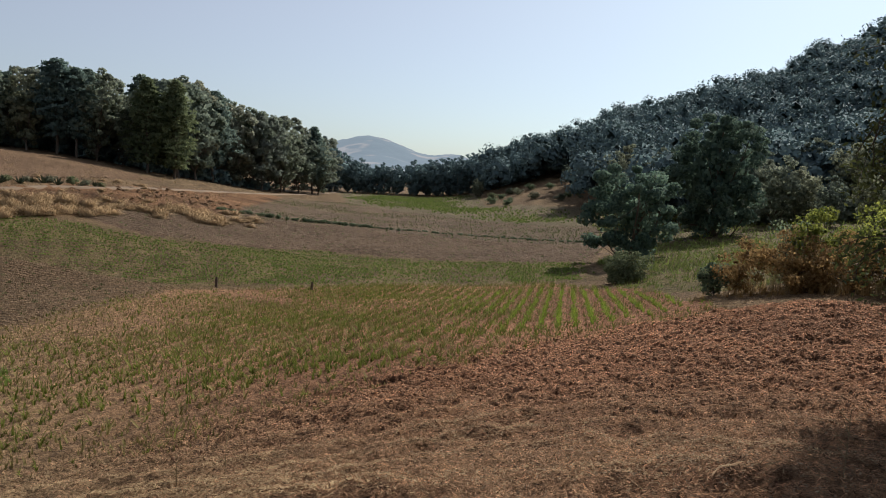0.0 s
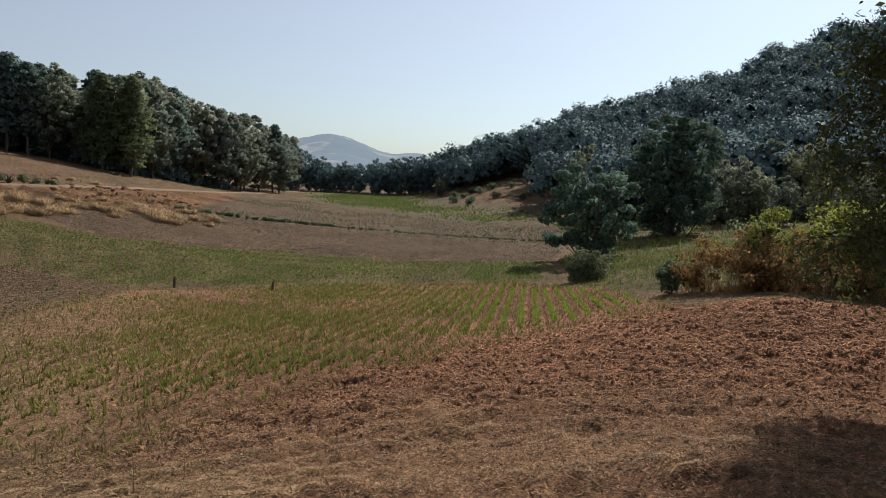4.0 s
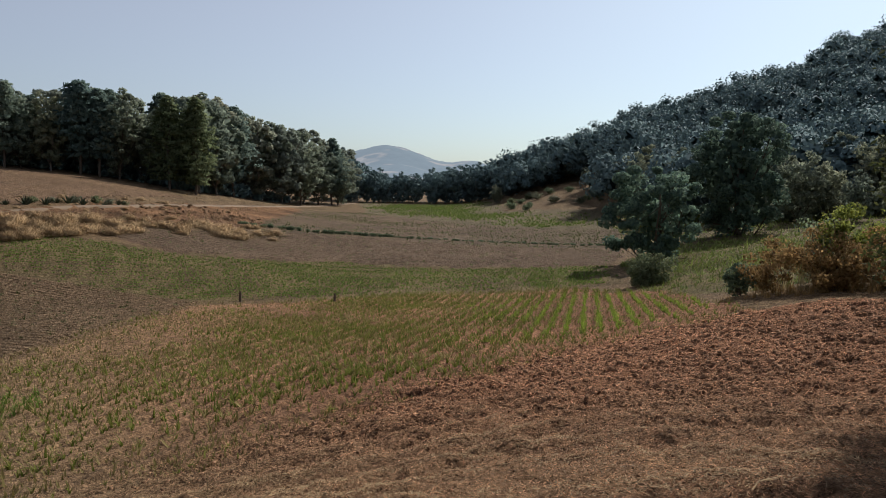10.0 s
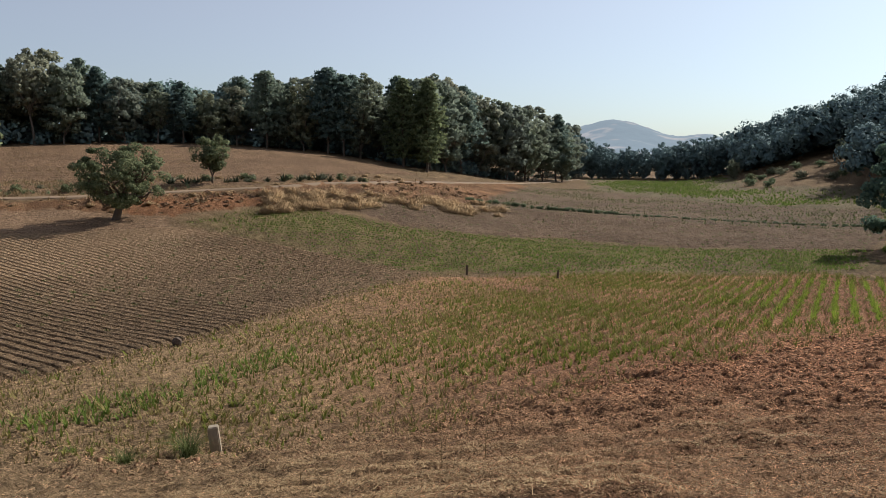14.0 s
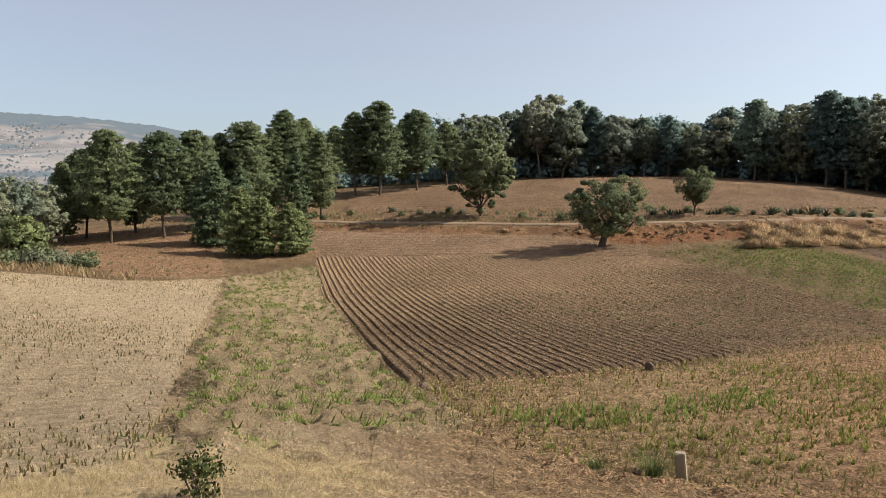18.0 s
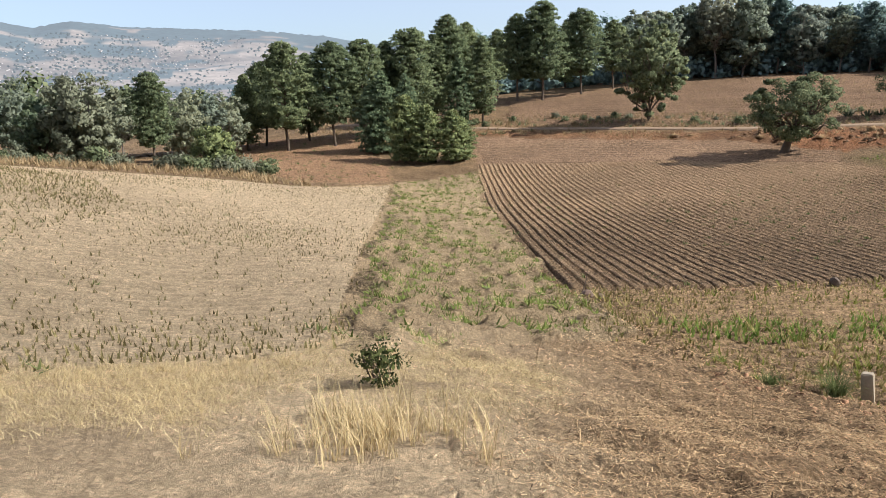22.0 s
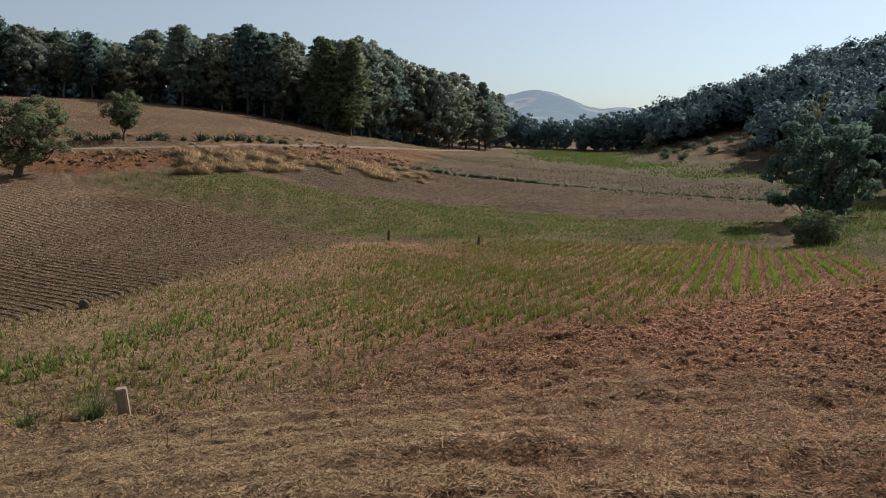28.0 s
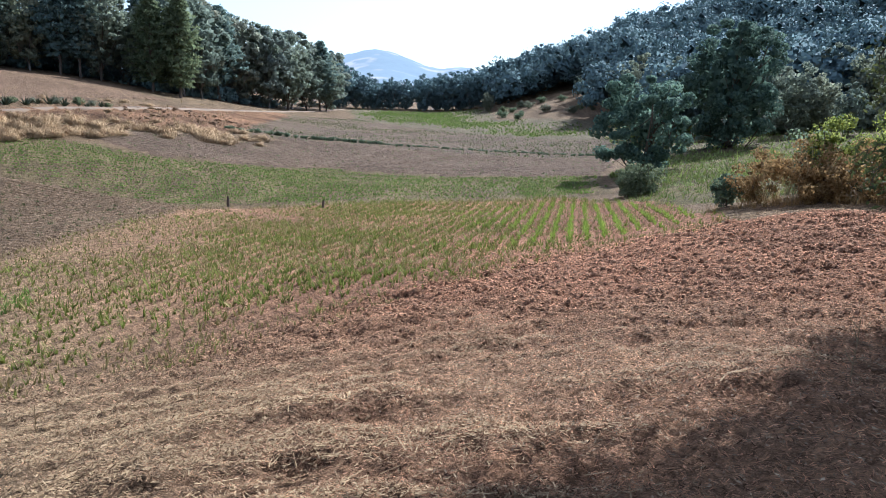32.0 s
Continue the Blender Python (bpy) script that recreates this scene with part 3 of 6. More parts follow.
def make_track():
    p = np.asarray(TRACK, float)
    s = np.r_[0, np.cumsum(np.hypot(*np.diff(p, axis=0).T))]
    u = np.arange(0, s[-1], 1.0)
    x, y = np.interp(u, s, p[:, 0]), np.interp(u, s, p[:, 1])
    for _ in range(4):
        x[1:-1], y[1:-1] = (x[:-2] + x[2:]) / 2, (y[:-2] + y[2:]) / 2
    d = np.stack([np.gradient(x), np.gradient(y)], 1)
    d /= np.linalg.norm(d, axis=1, keepdims=True)
    o = np.array([-0.58, -0.5, -0.36, -0.12, 0.12, 0.36, 0.5, 0.58])
    lift = np.array([-0.35, 0.05, 0.0, 0.05, 0.05, 0.0, 0.05, -0.35])
    wob = 0.25 * clouds(x * 1.0, y * 1.0, 3.0, 9)
    gx, gy = x[:, None] - d[:, 1:2] * (o[None] + wob[:, None]), y[:, None] + d[:, :1] * (o[None] + wob[:, None])
    z = np.maximum(hills(gx, gy), hills(x, y)[:, None] - 0.05) + lift[None] + 0.06
    v = np.stack([gx, gy, z], -1).reshape(-1, 3)
    m, i = len(o), np.arange(len(x) - 1)
    f = np.concatenate([np.stack([i * m + k, i * m + k + 1, (i + 1) * m + k + 1, (i + 1) * m + k], 1) for k in range(m - 1)])
    tagged(new("track", mesh_of("track", v, f[:, ::-1], EARTH, None, True)), "pale dirt farm track with two worn wheel ruts", "road", kind="structure")


make_track()


def grown(poly, by):
    """The polygon, moved outwards."""
    p = np.asarray(poly, float)
    d = p - p.mean(0)
    return [tuple(q) for q in p + by * d / np.linalg.norm(d, axis=1, keepdims=True)]


def furrowed(name, label, poly, way, gap, high, colour, step=0.45, lift=0.07, cells=9, valley_dark=0.0):
    """A field's ridges and furrows, in a sheet that follows them."""
    p = np.asarray(poly, float)
    w, o = np.array(way) / np.hypot(*way), np.array([-way[1], way[0]]) / np.hypot(*way)
    u, s = np.arange((p @ w).min(), (p @ w).max(), step), np.arange((p @ o).min(), (p @ o).max(), gap / cells)
    U, S = np.meshgrid(u, s, indexing="ij")
    x, y = U * w[0] + S * o[0], U * w[1] + S * o[1]
    bow = 0.12 * clouds(x, y, 14.0, 3)
    x, y = x + o[0] * bow, y + o[1] * bow
    phase = (S / gap + 0.03 * clouds(x, y, 2.5, 48)) % 1.0
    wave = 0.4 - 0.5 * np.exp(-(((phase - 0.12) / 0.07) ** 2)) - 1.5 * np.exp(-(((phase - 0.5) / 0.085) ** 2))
    crumbs, fine = clouds(x, y, 0.3, 44), clouds(x, y, 0.14, 47)
    rim = smooth(0.1, 0.7, beside(list(poly) + [poly[0]], x, y))
    z = hills(x, y) - 0.06 + rim * (lift + 0.06 + high * (wave + 0.12 * crumbs + 0.1 * fine + 0.14 * clouds(x, y, 1.7, 45)))
    base = np.array(colour) * np.array((1.02, 0.965, 0.875)) if colour else ground_look(x, y)[0]
    # the wave also puts furrow shade into the tint
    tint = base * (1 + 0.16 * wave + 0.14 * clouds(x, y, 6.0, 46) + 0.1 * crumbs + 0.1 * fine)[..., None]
    # darker tint towards the valley
    tint *= (1.06 - valley_dark * smooth(-42, -22, x + 3 * clouds(x, y, 5.0, 49)))[..., None]
    n, m = U.shape
    i, j = np.meshgrid(np.arange(n - 1), np.arange(m - 1), indexing="ij")
    i, j = i.ravel(), j.ravel()
    k = within(poly, x, y)
    k = k[i, j] & k[i + 1, j] & k[i, j + 1] & k[i + 1, j + 1]
    i, j = i[k], j[k]
    f = np.stack([i * m + j, (i + 1) * m + j, (i + 1) * m + j + 1, i * m + j + 1], -1)
    used = np.unique(f)
    back = np.zeros(n * m, int)
    back[used] = np.arange(len(used))
    v = np.stack([x, y, z], -1).reshape(-1, 3)[used]
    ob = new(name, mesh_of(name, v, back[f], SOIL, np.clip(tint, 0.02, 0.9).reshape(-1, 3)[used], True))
    tagged(ob, label, "field", kind="structure")


furrowed("furrowed_field", "bare brown field in long straight furrows", grown(STRIPED, 0.7), ROWS_STRIPED, 0.43, 0.14, (0.36, 0.25, 0.157), 0.17, valley_dark=0.42)
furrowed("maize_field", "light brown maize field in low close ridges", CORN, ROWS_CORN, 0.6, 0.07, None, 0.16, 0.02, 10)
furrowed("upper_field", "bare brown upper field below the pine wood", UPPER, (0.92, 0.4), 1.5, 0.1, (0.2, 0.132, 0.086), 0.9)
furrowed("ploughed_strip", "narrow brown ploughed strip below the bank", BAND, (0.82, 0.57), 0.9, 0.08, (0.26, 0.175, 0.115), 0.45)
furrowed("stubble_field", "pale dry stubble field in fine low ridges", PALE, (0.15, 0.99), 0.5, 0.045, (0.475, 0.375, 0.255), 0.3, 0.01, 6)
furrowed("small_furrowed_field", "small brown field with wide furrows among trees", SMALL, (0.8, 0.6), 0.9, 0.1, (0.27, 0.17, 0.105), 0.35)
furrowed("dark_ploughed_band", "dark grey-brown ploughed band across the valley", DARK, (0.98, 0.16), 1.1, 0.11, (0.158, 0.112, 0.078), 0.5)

# ------------------------------------------------------------------ trees
def bent(rng, start, way, length, steps, wander, lift=0.0):
    """Points of a limb that wanders from start."""
    p, d = [np.array(start, float)], np.array(way, float)
    for _ in range(steps):
        d = d + rng.normal(size=3) * wander + (0, 0, lift)
        d /= np.linalg.norm(d)
        p.append(p[-1] + d * length / steps)
    return np.array(p)


def pine_meshes(seed, high, wide, leaf_count, leaf_size, bare=0.3, point=0.5, leaf=PINE_LEAF, clumps=300, lump=0.6):
    """Bare trunk with whorls of branches, and a domed crown of fine needle sprays. point: 0.5 domed, 1 conical."""
    rng = np.random.default_rng(seed)
    stem = np.array([(0.03 * wide * math.sin(k * 1.3 + seed), 0.1 * math.cos(k * 1.7 + seed), high * 0.97 * k / 8 - 0.3) for k in range(9)])
    wood = [tube(stem, np.linspace(high * 0.015, high * 0.002, 9), 8)]
    v = rng.uniform(0, 1, clumps) ** 0.8
    a = np.arange(clumps) * 2.4 + rng.uniform(-0.5, 0.5, clumps)
    girth = np.minimum(1, 0.55 + 1.5 * v) * np.clip(1 - v**2.1, 0, 1) ** point
    reach = wide * girth * np.where(rng.uniform(size=clumps) < 0.25, rng.uniform(0.25, 0.75, clumps), rng.uniform(0.66, 1.08, clumps))
    reach *= 1 + 0.16 * np.sin(2 * a + 7 * v + seed) + 0.1 * np.sin(5 * a - 11 * v + seed)
    spots = np.stack([reach * np.cos(a), reach * np.sin(a), high * (bare + (0.965 - bare) * v)], 1)
    for k in range(0, clumps, 4):
        foot = np.array([0, 0, max(0.3, spots[k, 2] - 0.3 * reach[k] - 0.2)])
        wood.append(tube(np.array([foot, foot * 0.5 + spots[k] * 0.5 + (0, 0, 0.1), spots[k]]), (0.05 * high / 16 + 0.02, 0.03, 0.012), 4))
    full = rng.uniform(0.25, 1.75, clumps)
    pick = rng.choice(clumps, leaf_count, p=full / full.sum())
    o = rng.normal(size=(leaf_count, 3))
    o[:, 2] = np.abs(o[:, 2]) * 0.9 - 0.3
    o /= np.linalg.norm(o, axis=1, keepdims=True)
    big = (lump * rng.uniform(0.6, 1.3, clumps) * (0.6 + 0.4 * np.minimum(1, reach / wide + 0.2)))[pick][:, None]
    out = o + 0.3 * spots[pick] * (1, 1, 0) / wide
    main = leaves(rng, spots[pick] + o * big * (1.2, 1.2, 0.7) * rng.uniform(0.3, 1.05, (leaf_count, 1)), leaf_size, 1.9, 0.0, 0.5, out, 1.1)
    # sprays deep in the crown
    n = leaf_count // 12
    u = rng.uniform(0.02, 0.93, n)
    b, q = rng.uniform(0, 2 * np.pi, n), wide * np.minimum(1, 0.55 + 1.5 * u) * np.clip(1 - u**2.1, 0, 1) ** point * 0.72 * np.sqrt(rng.uniform(0, 1, n))
    deep = leaves(rng, np.stack([q * np.cos(b), q * np.sin(b), high * (bare + (0.965 - bare) * u)], 1), leaf_size * 2.4, 1.4, 0.0, 0.4)
    v, f = joined([main, deep])
    facing = np.concatenate([np.repeat(0.7 * o + 0.9 * spots[pick] * (1, 1, 0) / wide + (0, 0, 0.6), 4, axis=0), np.repeat(np.stack([np.cos(b), np.sin(b), 0.3 + 0 * b], 1), 4, axis=0)])
    facing += 0.45 * rng.normal(size=(len(v) // 4, 3)).repeat(4, axis=0)
    return [("trunk", mesh_of("trunk", *joined(wood), BARK, None, True)), ("crown", mesh_of("needles", v, f, leaf, facing=facing))]


def oak_meshes(seed, high, wide, leaf_count, leaf_size, bare=0.25, leaf=HAZED_OAK_LEAF, bark=BARK, lean=0.0, clumps=70, thick=0.022, hollow=0.55, stem_part=0.0, singly=False, round_top=1.0, core=0.0, limb_count=7, twig_count=5, puff=1.0, deep=2.2):
    """Trunk, wandering limbs, and a crown of leaf clumps with an uneven outline. bare: where the crown begins."""
    rng = np.random.default_rng(seed)
    fork = high * max(bare, stem_part, 0.08) * 1.1
    stem = bent(rng, (0, 0, -0.3), (lean, 0.1 * lean, 1), fork + 0.3, 4, 0.06)
    trunk = tube(stem, np.linspace(high * thick * 1.25, high * thick * 0.8, 5) * np.array([1.3, 1, 1, 1, 1]), 9)
    top = stem[-1]
    low = high * bare
    centre = np.array([top[0] * 1.15, top[1], (low + high) * 0.5])
    half = np.array([wide, wide, (high - low) * 0.5])
    d = rng.normal(size=(clumps, 3))
    d /= np.linalg.norm(d, axis=1, keepdims=True)
    q = rng.uniform(hollow, 1.0, clumps) ** 0.5 * (1 + 0.13 * np.sin(3 * np.arctan2(d[:, 1], d[:, 0]) + seed) + 0.1 * np.sin(5 * d[:, 2] + 2 * d[:, 0] + seed) + rng.uniform(-0.12, 0.1, clumps))
    q = np.minimum(q, 1.0)
    d[:, :2] *= np.where(d[:, 2] > 0, 1.0, 1 - 0.25 * d[:, 2] ** 2 * round_top)[:, None]
    ends = centre + d * half * (0.93 * q)[:, None]
    limbs = []
    for k in range(limb_count):
        e = ends[rng.integers(0, clumps)]
        mid = top * 0.5 + e * 0.5 + rng.normal(size=3) * 0.09 * wide + (0, 0, -0.04 * high)
        limb = np.array([stem[-2] * 0.4 + top * 0.6, top * 0.75 + mid * 0.25, mid, mid * 0.45 + e * 0.55 + rng.normal(size=3) * 0.05 * wide, e])
        own = [tube(limb, np.linspace(high * thick * 0.5, high * 0.002 + 0.008, 5), 6)]
        for _ in range(twig_count):
            e2 = ends[np.argsort(np.linalg.norm(ends - limb[2 + rng.integers(0, 3)], axis=1))[rng.integers(0, 9)]]
            s = limb[rng.integers(1, 4)]
            own.append(tube(np.array([s, s * 0.5 + e2 * 0.5 + rng.normal(size=3) * 0.05 * wide, e2]), (high * thick * 0.2, high * thick * 0.11, 0.008), 4))
        limbs.append(joined(own))
    pick = rng.integers(0, clumps, leaf_count)
    each = (rng.uniform(0.55, 1.3, clumps) * wide * (3.4 / clumps**0.5) * 0.42 + 0.04) * puff
    size = each[pick][:, None]
    o = rng.normal(size=(leaf_count, 3))
    o *= (rng.uniform(0.3, 1.05, leaf_count) ** 0.5 / np.linalg.norm(o, axis=1))[:, None]
    v, f = leaves(rng, ends[pick] + o * size * np.array([1.15, 1.15, 0.8]), leaf_size, 1.5, 0.3, 0.5, o * (1, 1, 0.9) + 0.35 * d[pick], 1.0)
    facing = np.repeat(o / np.linalg.norm(o, axis=1, keepdims=True) + 0.7 * d[pick] + (0, 0, 0.55) + 0.35 * rng.normal(size=o.shape), 4, axis=0)
    if not core and deep:
        # leaves deep in the crown
        n = leaf_count // 12
        q = rng.normal(size=(n, 3))
        q *= (rng.uniform(0.05, 0.72, n) / np.linalg.norm(q, axis=1))[:, None]
        v, f = joined([(v, f), leaves(rng, centre + q * half, leaf_size * deep * min(1.0, 0.5 + wide * 0.25), 1.3, 0.2, 0.4)])
        facing = np.concatenate([facing, np.repeat(q, 4, axis=0)])
    v[:, 2] = np.maximum(v[:, 2], 0.02 + 0.03 * rng.uniform(size=len(v)))
    if core:
        v, f = joined([(v, f)] + ([cores(rng, ends, each * core)] if core > 0.5 else []) + [cores(rng, (centre + (ends - centre) * 0.5)[::2], each[::2] * 1.5 * core)])
        v[:, 2] = np.maximum(v[:, 2], 0.02)
        facing = np.concatenate([facing, v[len(facing):] - centre])
    crown = mesh_of("leaves", v, f, leaf, facing=facing)
    if singly:
        return [("trunk", mesh_of("trunk", *trunk, bark, None, True))] + [("limb", mesh_of("limb", *l, bark, None, True)) for l in limbs] + [("crown", crown)]
    return [("trunk", mesh_of("trunk", *joined([trunk] + limbs), bark, None, True)), ("crown", crown)]


def stand(name, meshes, x, y, label, category="tree", group="", turn=0.0, size=1.0, sink=0.05):
    """A tree or shrub of those meshes, standing on the land."""
    z = float(hills(x, y)) - sink
    ob = thing(name, label, category, group, Matrix.Translation((x, y, z)) @ pose(0, 0, 0, 0, 0, turn) @ Matrix.Scale(size, 4))
    for n, me in meshes:
        part(n, me, ob)
    return ob


def polar(az, r):
    return r * math.sin(radians(az)), r * math.cos(radians(az))


PINES = [pine_meshes(11, 16, 4.3, 15000, 0.3, 0.2, 0.5, clumps=340, lump=0.62), pine_meshes(12, 16, 4.6, 15000, 0.3, 0.22, 0.42, clumps=340, lump=0.64), pine_meshes(13, 16, 3.9, 14000, 0.3, 0.1, 0.72, clumps=320, lump=0.58), pine_meshes(14, 16, 3.7, 13000, 0.3, 0.25, 0.46, clumps=300, lump=0.6)]
FAR_PINES = [pine_meshes(15, 16, 4.2, 6500, 0.44, 0.18, 0.45, HAZED_PINE_LEAF, lump=0.7), pine_meshes(16, 16, 3.7, 6000, 0.44, 0.2, 0.6, HAZED_PINE_LEAF, lump=0.66)]
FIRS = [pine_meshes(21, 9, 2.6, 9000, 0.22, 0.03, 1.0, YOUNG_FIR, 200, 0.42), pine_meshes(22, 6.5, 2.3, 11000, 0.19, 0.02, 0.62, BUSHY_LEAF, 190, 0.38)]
WOOD_OAKS = [oak_meshes(31, 14, 3.9, 8000, 0.36, 0.3, HAZED_GREY_LEAF, GREY_BARK, 0.05, 110, 0.013, puff=0.85), oak_meshes(32, 14, 4.2, 8000, 0.36, 0.25, HAZED_OAK_LEAF, GREY_BARK, -0.06, 110, 0.012, puff=0.85), oak_meshes(33, 14, 4.8, 9000, 0.36, 0.0, HAZED_OAK_LEAF, BARK, 0.03, 110, 0.013, puff=0.9), oak_meshes(34, 14, 4.0, 8000, 0.35, 0.02, HAZED_OAK_LEAF, BARK, 0.0, 100, 0.012, puff=0.9)]
FAR_OAKS = [oak_meshes(35, 14, 4.8, 5600, 0.45, 0.02, HAZED_GREY_LEAF, GREY_BARK, 0.05, 80, 0.013, limb_count=4, twig_count=2, puff=0.9), oak_meshes(36, 14, 4.6, 5600, 0.45, 0.03, HAZED_OAK_LEAF, GREY_BARK, -0.06, 80, 0.012, limb_count=4, twig_count=2, puff=0.9)]
VALLEY_OAKS = [oak_meshes(37, 14, 5.0, 3000, 0.56, 0.0, HAZED_HILL_LEAF, GREY_BARK, 0.05, 60, 0.014, limb_count=3, twig_count=1), oak_meshes(38, 14, 4.8, 3000, 0.56, 0.03, HAZED_HILL_LEAF, GREY_BARK, -0.06, 60, 0.013, limb_count=3, twig_count=1)]

PINE_LABEL = "tall pine with a rounded dark green crown and bare trunk"
OAK_LABEL = "tall grey-green oak in the wood's edge"
rng = np.random.default_rng(5)


def risen(az, r, el):
    """Height of a tree at that bearing and distance whose top stands el degrees over the eye."""
    return r * math.tan(radians(el)) + 1.65 - float(hills(*polar(az, r)))


def raise_tree(name, kinds, high, az, r, el, label, category, group, grow=1.0):
    s = max(0.25, risen(az, r, el) * grow / high)
    return stand(name, kinds, *polar(az, r), label, category, group, rng.uniform(0, 360), s)


# pines at the edge of the upper field: bearing, distance, height of the top in degrees, kind
for az, r, el, k in ((-80.3, 88, 4.1, 0), (-76.7, 90, 4.0, 1), (-74.4, 92, 4.2, 0), (-72.6, 97, 4.0, 2), (-70.7, 96, 4.9, 1), (-67.8, 106, 5.8, 3), (-66.4, 109, 5.2, 3), (-65.2, 100, 4.2, 2), (-62.5, 118, 5.7, 3),
                     (-60.6, 117, 6.6, 0), (-57.7, 122, 5.9, 1), (-55.4, 128, 5.0, 3), (-58.9, 134, 5.0, 2), (-64.0, 128, 4.6, 3), (-78.6, 98, 3.2, 2), (-83.2, 92, 1.7, 2), (-81.8, 97, 2.6, 1), (-68.8, 104, 4.4, 2)):
    raise_tree("pine_tree", PINES[k], 16, az, r, el, PINE_LABEL, "pine", "pines of the wood")
# the wood along the hill, in ragged rows
for az in np.arange(-54.5, -8.6, 1.55):
    edge = np.interp(az, [-66, -55, -46, -37, -29, -21, -14, -9], [128, 134, 143, 144, 141, 146, 172, 205])
    for row in range(2):
        a, r = az + rng.uniform(-0.6, 0.6) + 0.5 * row, edge + 8 * row + rng.uniform(-2, 4)
        el = float(np.interp(a, [-54, -52.4, -50, -47.6, -44.6, -42.2, -39.5, -36.8, -34.1, -32.5, -30.7, -28.8, -26.2, -23.9, -20.2, -18.4, -16.6, -14.9, -13.1, -10.9, -7.9],
                             [5.8, 6.2, 6.4, 7.2, 6.3, 5.8, 5.4, 5.1, 5.7, 6.3, 5.9, 6.4, 6.7, 6.5, 6.5, 6.1, 5.9, 5.2, 4.4, 3.2, 1.8]))
        if rng.uniform() < (0.45 if az < -38 else 0.25):
            raise_tree("pine_tree", PINES[rng.integers(0, 4)] if row == 0 and az < -44 else FAR_PINES[rng.integers(0, 2)], 16, a, r, el, PINE_LABEL, "pine", "pines of the wood", rng.uniform(0.88, 1.04))
        else:
            raise_tree("oak_tree", WOOD_OAKS[rng.integers(0, 4) if az < -38 else rng.integers(2, 4)] if row == 0 and rng.uniform() < 0.75 else FAR_OAKS[rng.integers(0, 2)], 14.3, a, r, el, OAK_LABEL, "oak", "oaks of the wood", rng.uniform(0.84, 1.0))
# the twin pointed pines that stand forward of the wood
for az, r in ((-22.2, 139), (-20.3, 139)):
    raise_tree("pine_tree", PINES[2], 16, az, r, 5.9, "tall pointed pine lit along its sunny edge", "pine", "pines of the wood")
# trees closing the head of the valley
for az in np.arange(-9.5, 12, 0.85):
    for row in range(2):
        a, r = az + rng.uniform(-0.4, 0.4), float(np.interp(az, [-10, -3, 3, 12], [238, 246, 236, 232])) + 12 * row + rng.uniform(-4, 6)
        el = float(np.interp(a, [-9.5, -7.6, -5.8, -3.6, -1.4, 1.2, 2.5, 4.3, 6.6, 8.6, 9.8, 12], [2.3, 1.5, 0.5, 0.9, 1.1, 1.7, 2.3, 2.7, 3.5, 3.7, 3.9, 4.7]))
        raise_tree("valley_tree", VALLEY_OAKS[rng.integers(0, 2)], 14.3, a, r, el, "round-crowned oak closing the head of the valley", "oak", "trees across the valley head", rng.uniform(0.8, 1.06))
raise_tree("valley_pine", PINES[3], 16, 8.7, 236, 3.8, "slim pine standing above the valley oaks", "pine", "")
# trees behind the stubble field
for az, r, el, k in ((-107.5, 60, 4.6, 0), (-111, 57, 4.2, 1), (-103.9, 66, 2.9, 2), (-100.7, 70, 2.1, 4), (-98.6, 72, 1.9, 5), (-96.3, 74, 1.2, 5), (-92.0, 84, 0.6, 4), (-89.9, 68, 2.0, 0), (-87.8, 74, 1.0, 5), (-86.1, 76, 0.5, 4), (-84.6, 84, 0.6, 5), (-105.6, 74, 2.6, 5), (-102.2, 78, 1.9, 2), (-114, 60, 4.0, 5), (-94.0, 86, 0.4, 2)):
    if k > 3:
        raise_tree("oak_tree", WOOD_OAKS[k - 4 + 1], 14.3, az, r, el, "dense oak behind the stubble field", "oak", "trees behind the stubble field")
    else:
        raise_tree("pine_tree", PINES[k], 16, az, r, el, "bushy pine behind the stubble field", "pine", "trees behind the stubble field")
stand("silver_oak", oak_meshes(41, 7.0, 3.2, 11000, 0.23, 0.02, SILVER_LEAF, GREY_BARK, 0.05, 90, 0.02, singly=True), *polar(-94.2, 62), "pale grey-green round oak behind the stubble field", "oak")
stand("dark_shrub_tree", oak_meshes(42, 5.2, 1.6, 4000, 0.24, 0.03, DARK_LEAF, BARK, 0.0, 50, 0.02, singly=True), *polar(-97.0, 63), "dark leafy shrub tree beside the silver oak", "tree")
stand("round_shrub", oak_meshes(43, 3.8, 1.9, 6000, 0.18, 0.02, BUSHY_LEAF, BARK, 0.0, 60, 0.02, singly=True), *polar(-85.6, 62), "bright green rounded shrub at the field's corner", "shrub")
# the clump of young firs and pines at the field's corner
for az, r, el, m, h in ((-73.0, 82, 1.8, 0, 9), (-69.6, 74, -0.9, 1, 6.5), (-71.3, 75, -0.1, 1, 6.5), (-67.6, 74, -1.3, 1, 6.5), (-73.8, 82, 1.0, 0, 9), (-71.2, 83, 1.5, 0, 9), (-67.0, 98, 2.6, 0, 9), (-66.8, 75, -2.0, 1, 6.5)):
    raise_tree("young_pine", FIRS[m], h, az, r, el, "young bushy pine in a clump at the field corner", "pine", "clump of young pines")

